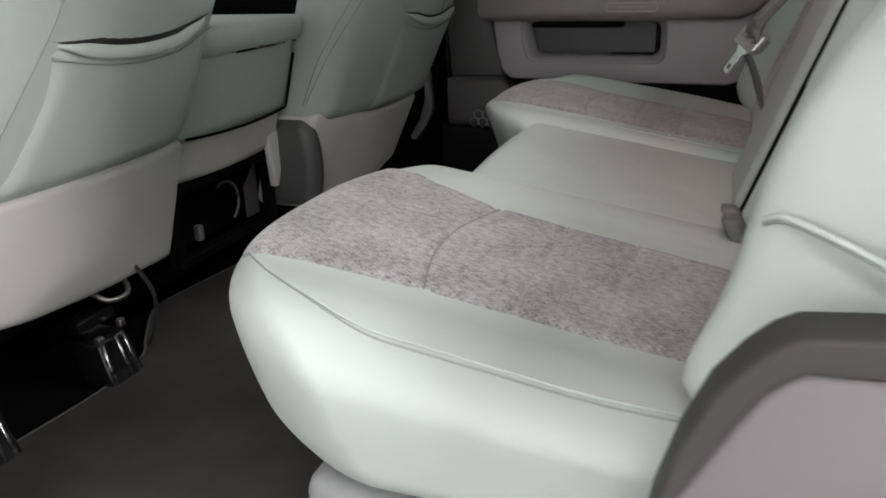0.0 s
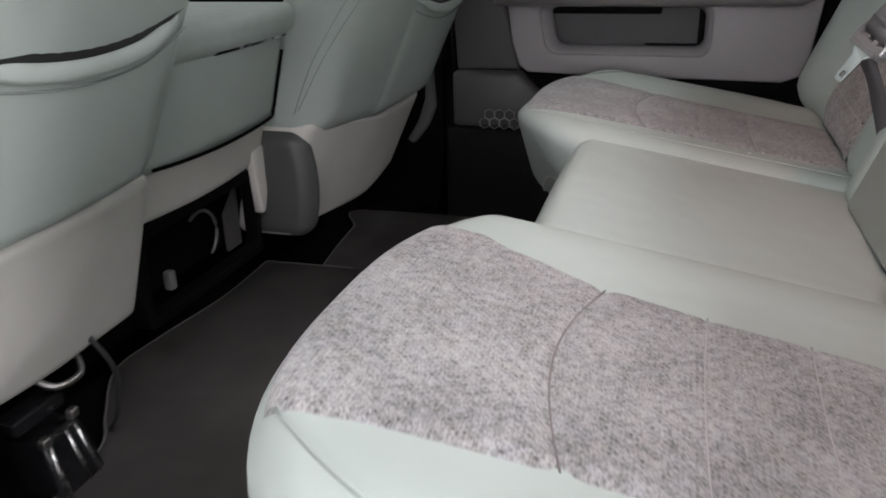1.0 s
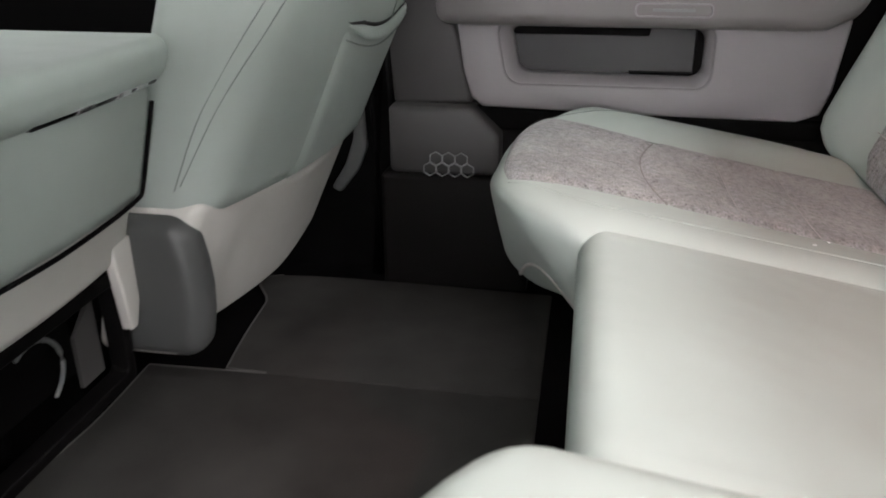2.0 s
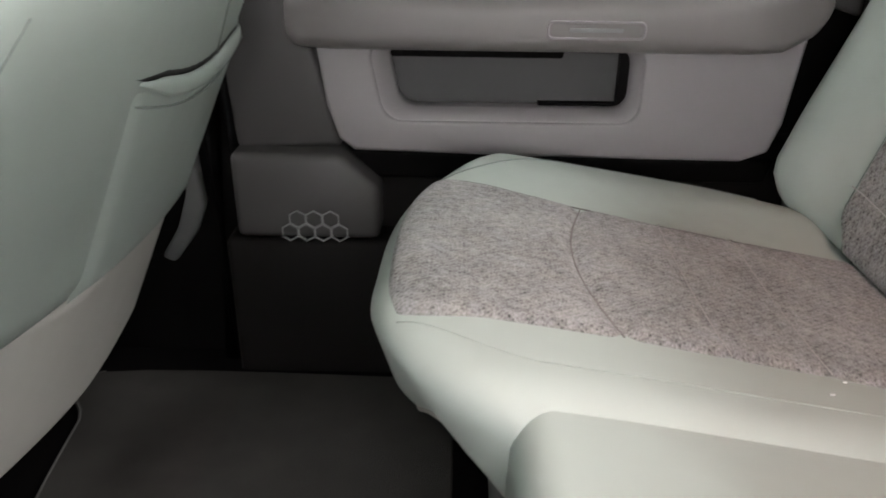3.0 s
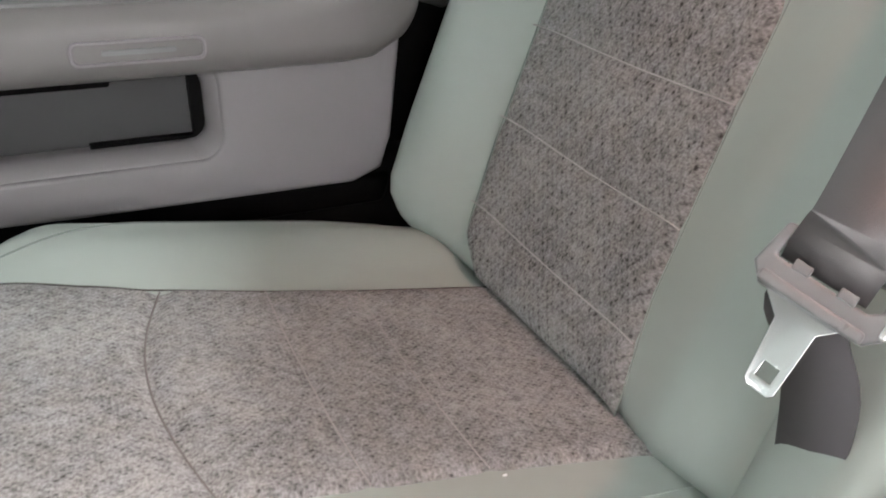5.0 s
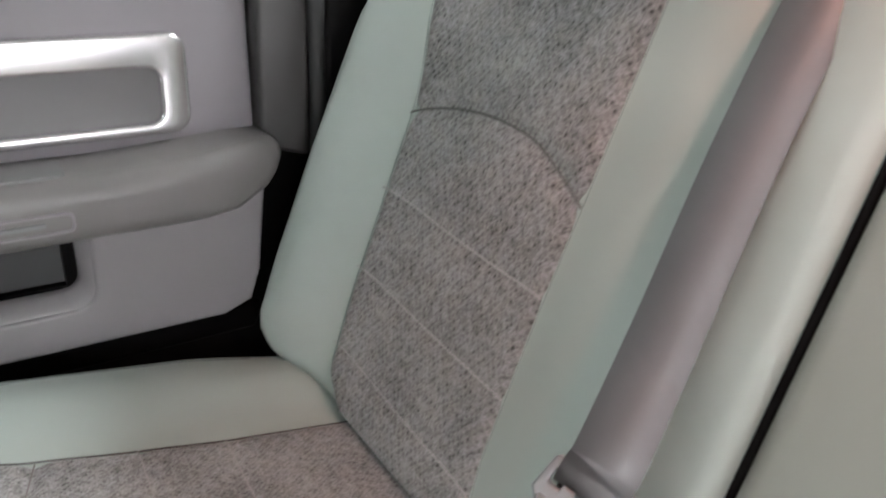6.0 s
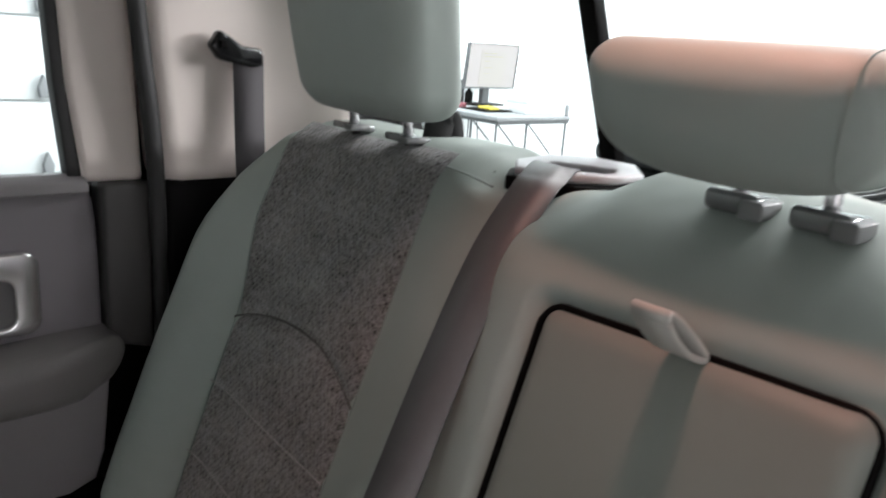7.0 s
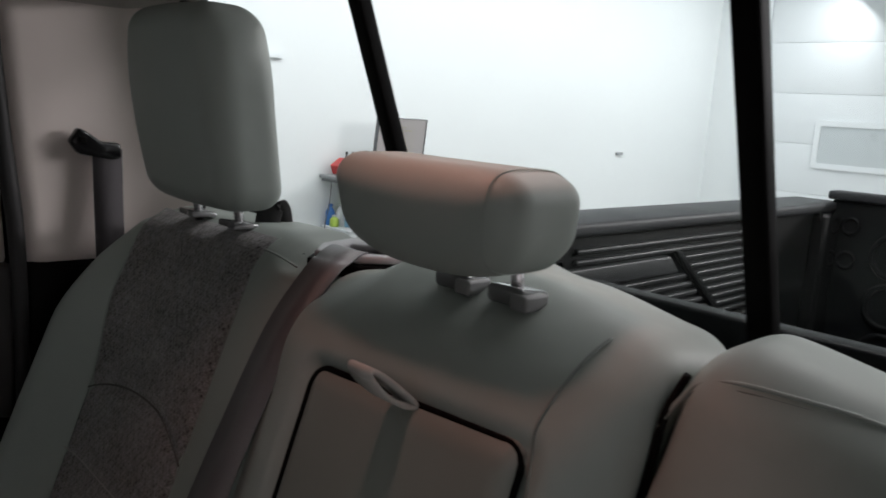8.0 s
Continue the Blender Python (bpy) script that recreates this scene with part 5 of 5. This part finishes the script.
# ---- truck bed behind the window ----
BX0, BX1, BY = 1.50, 3.42, 0.70
bed = thing("truck_bed", (2.0, 0.0, GROUND + 0.4), "black lined pickup bed with ribbed sides and a shut tailgate", "truck bed")
part("bed_floor", box(0.98, -BY, -0.03, BX1, BY, 0.16), LINER, bed)
part("front_panel", box(0.93, -BY, -0.03, 0.975, BY, 0.78, 0.01), LINER, bed)
part("head_board", box(BX0 - 0.06, -BY - 0.1, 0.10, BX0, BY + 0.1, 0.80, 0.01), LINER, bed)
for s in (1, -1):
    part("front_side", box(0.93, min(s * (BY + 0.003), s * (BY + 0.14)), -0.03, BX0 - 0.065, max(s * (BY + 0.003), s * (BY + 0.14)), 0.775, 0.01), LINER, bed)
    part("front_cap", box(0.92, min(s * (BY - 0.03), s * (BY + 0.165)), 0.777, BX0 - 0.085, max(s * (BY - 0.03), s * (BY + 0.165)), 0.812, 0.01), RAILM, bed, "dark grey rail cap")
    sidep = part("side_panel", box(BX0 - 0.06, min(s * BY, s * (BY + 0.14)), -0.03, BX1 + 0.06, max(s * BY, s * (BY + 0.14)), 0.85, 0.01), LINER, bed)
    rail = part("rail_cap", box(BX0 - 0.08, min(s * (BY - 0.035), s * (BY + 0.17)), 0.85, BX1 + 0.08, max(s * (BY - 0.035), s * (BY + 0.17)), 0.888, 0.012), RAILM, bed, "dark grey rail cap")
    ya, yb = min(s * (BY - 0.016), s * BY), max(s * (BY - 0.016), s * BY)
    for k in range(20):
        z0 = 0.800 - 0.0295 * k
        xd = 2.19 + (0.777 - z0) * 1.38
        if z0 < 0.70:
            part("rib", box(BX0 + 0.12, ya, z0, xd - 0.035, yb, z0 + 0.014, 0.005), RIBM, sidep)
        part("rib", box(max(1.70, xd + 0.03) if z0 < 0.76 else 1.70, ya, z0, BX1 - 0.62, yb, z0 + 0.014, 0.005), RIBM, sidep)
    part("flat_panel", prism([(BX0 + 0.12, 0.708), (2.225, 0.708), (2.165, 0.762), (1.66, 0.762), (1.58, 0.785), (BX0 + 0.12, 0.785)], min(ya, s * (BY - 0.022)), max(yb, s * BY), "y", 0.006), RIBM, sidep)
    part("brace", prism([(2.19, 0.777), (2.222, 0.777), (2.975, 0.23), (2.94, 0.23)], min(s * (BY - 0.022), s * BY), max(s * (BY - 0.022), s * BY), "y", 0.004), LINER, sidep)
    part("wheel_arch", rbox((2.1, s * (BY - 0.07), 0.24), (0.42, 0.10, 0.14), 0.07, (6, 2, 3)), LINER, bed)
    part("brace_foot", prism([(2.48, 0.550), (2.515, 0.545), (2.60, 0.516), (2.75, 0.530), (2.757, 0.508), (2.617, 0.468), (2.55, 0.488)], min(s * (BY - 0.034), s * BY), max(s * (BY - 0.034), s * BY), "y", 0.006), RIBSTEEL, sidep, "worn grey bracket at the foot of the brace")
    part("corner_post", box(BX1 - 0.16, min(s * (BY - 0.07), s * BY), 0.16, BX1 - 0.02, max(s * (BY - 0.07), s * BY), 0.85, 0.02), GLOSSB, bed)
gate = part("tailgate", box(BX1, -BY + 0.01, 0.10, BX1 + 0.07, BY - 0.01, 0.90, 0.015), LINER, bed)
part("gate_cap", box(BX1 - 0.02, -BY, 0.90, BX1 + 0.09, BY, 0.935, 0.01), RAILM, gate, "dark grey tailgate cap")
for yy in (0.42, 0.12, -0.18):
    for zz in (0.70, 0.50, 0.30):
        part("pressing", tube([(BX1 - 0.004, yy + 0.085 * math.cos(radians(20 * q)), zz + 0.085 * math.sin(radians(20 * q))) for q in range(18)], 0.011, 7, closed=True), LINER, gate)
for zz in (0.80, 0.66):
    part("pressing", tube([(BX1 - 0.003, 0.60 + 0.032 * math.cos(radians(24 * q)), zz + 0.032 * math.sin(radians(24 * q))) for q in range(15)], 0.008, 7, closed=True), LINER, gate)
part("latch_bolt", rbox((BX1 - 0.03, BY - 0.03, 0.80), (0.02, 0.012, 0.02), 0.006), CHROME, gate)

# ---- workbench by the wall ----
TT = 0.632
TX0, TX1, TY0 = 3.42, 4.10, 3.34
bench = thing("work_table", (3.75, 3.8, GROUND), "grey work table with thin braced legs against the wall", "table")
part("top", box(TX0, TY0, TT - 0.026, TX1, WY1 - 0.002, TT, 0.005), TABLE, bench)
part("front_rail", box(TX0 + 0.01, TY0 + 0.003, TT - 0.048, TX1 - 0.01, TY0 + 0.022, TT - 0.027, 0.003), TABLED, bench, "dark steel edge rail")
part("side_rail", box(TX0 + 0.01, TY0 + 0.024, TT - 0.048, TX0 + 0.028, WY1 - 0.02, TT - 0.027, 0.003), TABLED, bench, "dark steel edge rail")
for lx, ly in ((TX0 + 0.02, 3.61), (TX0 + 0.02, TY0 + 0.025), (3.71, TY0 + 0.025), (TX1 - 0.02, TY0 + 0.025)):
    part("leg", tube([(lx, ly, GROUND), (lx, ly, TT - 0.028)], 0.008, 8), TABLED, bench)
    if lx > 4.0:
        part("end_post", box(lx - 0.006, ly - 0.008, TT + 0.0005, lx + 0.018, ly + 0.012, TT + 0.075, 0.002), TABLE, bench)
    if lx < 4.0:
        part("brace", tube([(lx + 0.01, ly, TT - 0.045), (lx + 0.26, ly, TT - 0.27)], 0.006, 6), TABLED, bench)
part("brace", tube([(TX0 + 0.02, 3.86, TT - 0.045), (TX0 + 0.02, 3.61, TT - 0.24)], 0.006, 6), TABLED, bench)
for cx, cy, dx in ((3.45, 3.74, 0.05), (3.46, 3.66, -0.03), (3.46, 3.58, 0.04), (3.45, 4.18, -0.05)):
    part("cable", tube(curve([(cx, cy, TT - 0.03), (cx + dx * 0.4, cy - 0.01, 0.42), (cx + dx, cy, 0.22), (cx + dx * 0.5, cy + 0.02, -0.05), (cx + dx, cy + 0.03, GROUND + 0.01)], 4), 0.004, 6), TABLED, bench)
mon = thing("monitor", (3.94, 4.05, TT), "flat monitor showing a pale pinkish page, tilted on its foot", "monitor")
MZ0, MZ1 = 0.757, 1.075


def tilted(data):
    """The monitor sits a little askew on its foot."""
    for vv in data.vertices:
        vv.co.x += 0.09 * (vv.co.z - MZ0)
    return data


part("bezel", tilted(frame_mesh(round_rect(3.696, MZ0, 4.176, MZ1, 0.006), round_rect(3.704, MZ0 + 0.012, 4.168, MZ1 - 0.007, 0.003), 4.0, 4.035, "y", 0.002)), TABLED, mon)
part("screen", tilted(box(3.702, 4.008, MZ0 + 0.008, 4.170, 4.03, MZ1 - 0.006)), SCREEN, mon, "lit pinkish screen")
part("shown_page", tilted(box(3.82, 4.003, MZ0 + 0.02, 4.06, 4.007, MZ1 - 0.05)), PAGE, mon, "pale page on the screen")
for x0, x1, z0 in ((3.83, 3.97, 1.000), (3.84, 4.03, 0.978), (3.85, 3.90, 0.945), (3.85, 3.93, 0.900), (3.85, 3.91, 0.860)):
    part("shown_bar", tilted(box(x0, 4.000, z0, x1, 4.002, z0 + 0.010)), PAGED, mon)
part("stand", box(3.90, 4.036, TT, 3.97, 4.08, 0.80, 0.01), TABLED, mon)
part("foot", box(3.80, 3.95, TT, 4.08, 4.16, TT + 0.014, 0.006), BLACK, mon)


def bottle(name, x, y, z, r, h, material, label, cap):
    ob = thing(name, (x, y, z), label, "bottle", "bottles by the table")
    prof = ((0.0, 0.9), (0.04, 1.0), (0.62, 1.0), (0.74, 0.75), (0.84, 0.38), (0.90, 0.34))
    verts, faces = [], []
    for t, q in prof:
        for k in range(12):
            a = 2 * math.pi * k / 12
            verts.append((x + r * q * math.cos(a), y + r * q * math.sin(a), z + h * t))
    for i in range(len(prof) - 1):
        for k in range(12):
            faces.append((i * 12 + k, i * 12 + (k + 1) % 12, i * 12 + 12 + (k + 1) % 12, i * 12 + 12 + k))
    faces.append(tuple(range(12))[::-1])
    part("bottle_body", (verts, faces), material, ob)
    part("cap", rbox((x, y, z + h * 0.94), (r * 0.42, r * 0.42, h * 0.06), r * 0.1), cap, ob)


RED = mat("red_plastic", (0.55, 0.05, 0.05), 0.4, bump=0)
BLUE = mat("blue_plastic", (0.06, 0.20, 0.55), 0.4, bump=0)
LIME = mat("lime_plastic", (0.45, 0.62, 0.10), 0.4, bump=0)
YEL = mat("yellow_plastic", (0.75, 0.62, 0.08), 0.5, bump=0)
PINK = mat("pink_plastic", (0.70, 0.36, 0.36), 0.5, bump=0)
RAG = mat("dark_red_cloth", (0.16, 0.05, 0.06), 0.9, bump=0.3)
SKY = mat("pale_blue_plastic", (0.28, 0.50, 0.66), 0.4, bump=0)
for bx, by, br, bh, bm_, words, cap in ((3.627, 4.25, 0.016, 0.17, TABLED, "dark slim bottle on the table", BLACK), (3.686, 4.25, 0.016, 0.17, BLACK, "black slim bottle on the table", STEEL),
                                        (3.80, 4.24, 0.024, 0.18, TABLE, "grey slim bottle on the table", BLACK), (3.875, 4.25, 0.026, 0.17, TABLED, "dark slim bottle on the table", BLACK),
                                        (3.93, 4.22, 0.030, 0.12, BLACK, "black squat bottle on the table", TABLED), (3.590, 4.13, 0.038, 0.085, WHITED, "small white bottle on the table", WHITED)):
    bottle("spray_bottle", bx, by, TT, br, bh, bm_, words, cap)
red = part("tissue_box", rbox((0, 0, 0), (0.060, 0.035, 0.038), 0.006, (1, 1, 1)), RED)
red.matrix_world = pose(3.530, 4.20, TT + 0.066, 0, -28, 15)
tagged(red, "red cardboard box propped on the table", "box")
jug = thing("steel_jug", (3.665, 4.08, TT), "round steel jug with a handle on the table", "jug")
ring_r = ((0.0, 0.040), (0.02, 0.052), (0.07, 0.054), (0.11, 0.040), (0.13, 0.034))
jv = [(3.665 + r * math.cos(2 * math.pi * k / 16), 4.08 + r * math.sin(2 * math.pi * k / 16), TT + h) for h, r in ring_r for k in range(16)]
jf = [(i * 16 + k, i * 16 + (k + 1) % 16, i * 16 + 16 + (k + 1) % 16, i * 16 + 16 + k) for i in range(4) for k in range(16)] + [tuple(range(16))[::-1], tuple(range(64, 80))]
part("jug_body", (jv, jf), STEEL, jug)
part("handle", tube(curve([(3.62, 4.06, TT + 0.11), (3.582, 4.05, TT + 0.10), (3.578, 4.05, TT + 0.05), (3.618, 4.06, TT + 0.03)], 5), 0.006, 7), BLACK, jug)
cab = thing("low_cabinet", (3.6, 4.1, GROUND), "plain white low cabinet under the table", "cabinet")
part("cabinet_body", box(3.46, 3.96, GROUND, 3.70, 4.28, 0.232, 0.006), WHITED, cab)
part("cabinet_top", box(3.45, 3.95, 0.234, 3.71, 4.29, 0.252, 0.004), WHITED, cab)
ZC = 0.252
for bx, by, br, bh, bm_, words, cap in ((3.50, 4.250, 0.034, 0.16, BLUE, "blue plastic can on the cabinet", BLUE), (3.485, 4.175, 0.034, 0.085, LIME, "squat lime plastic bottle on the cabinet", WHITED),
                                        (3.565, 4.210, 0.036, 0.16, WHITED, "white plastic bottle on the cabinet", WHITED), (3.565, 4.120, 0.022, 0.09, SKY, "short pale blue bottle on the cabinet", WHITED),
                                        (3.640, 4.235, 0.030, 0.22, LIME, "lime plastic bottle on the cabinet", BLACK), (3.635, 4.140, 0.036, 0.20, SKY, "pale blue plastic bottle on the cabinet", SKY),
                                        (3.560, 4.040, 0.024, 0.085, PINK, "pink plastic bottle on the cabinet", WHITED), (3.675, 4.075, 0.026, 0.15, YEL, "yellow plastic bottle on the cabinet", YEL)):
    bottle("spray_bottle", bx, by, ZC, br, bh, bm_, words, cap)
paper = thing("paper_tray", (3.94, 3.58, TT), "white plastic paper tray on the table", "tray")
part("tray", box(3.80, 3.47, TT + 0.0005, 4.07, 3.70, TT + 0.060, 0.006), WHITED, paper)
part("papers", box(3.815, 3.485, TT + 0.061, 4.055, 3.685, TT + 0.085, 0.003), PALEG, paper, "stack of papers")
tagged(part("desk_mat", box(3.56, 3.60, TT + 0.0005, 3.86, 3.86, TT + 0.010, 0.003), BLACK), "black mat lying on the table", "mat")
for nx, ny, mt in ((3.64, 3.66, YEL), (3.75, 3.64, WHITED)):
    tagged(part("note_pad", box(nx, ny, TT + 0.0105, nx + 0.09, ny + 0.12, TT + 0.028, 0.004), mt), "small note pad lying on the black mat", "pad", "pads on the mat")
tagged(part("dark_rag", rbox((3.56, 3.93, TT + 0.014), (0.07, 0.045, 0.014), 0.010, (4, 3, 1), fn=lambda p: (p[0], p[1], p[2] + 0.008 * math.sin(70 * p[0]) * (p[2] > TT + 0.01))), RAG), "dark red crumpled rag on the table", "rag")
tagged(part("wall_socket", box(7.24, WY1 - 0.02, 0.81, 7.36, WY1 - 0.001, 0.84, 0.004), TABLE), "small grey wall fitting", "fitting")
# crumbs on the cushions
for cx, cy, cz, cl in ((0.1742, 0.2762, 0.3768, 0.0022), (0.1981, 0.3039, 0.3706, 0.0017), (0.1728, 0.0282, 0.3692, 0.0019)):
    v, f = rbox((cx, cy, cz), (cl, 0.0010, 0.0006), 0.0005, (1, 1, 1), k=2)
    tagged(part("crumb", (v, f), WHITED), "tiny white crumb lying on the seat cushion", "crumb", "crumbs on the cushions")
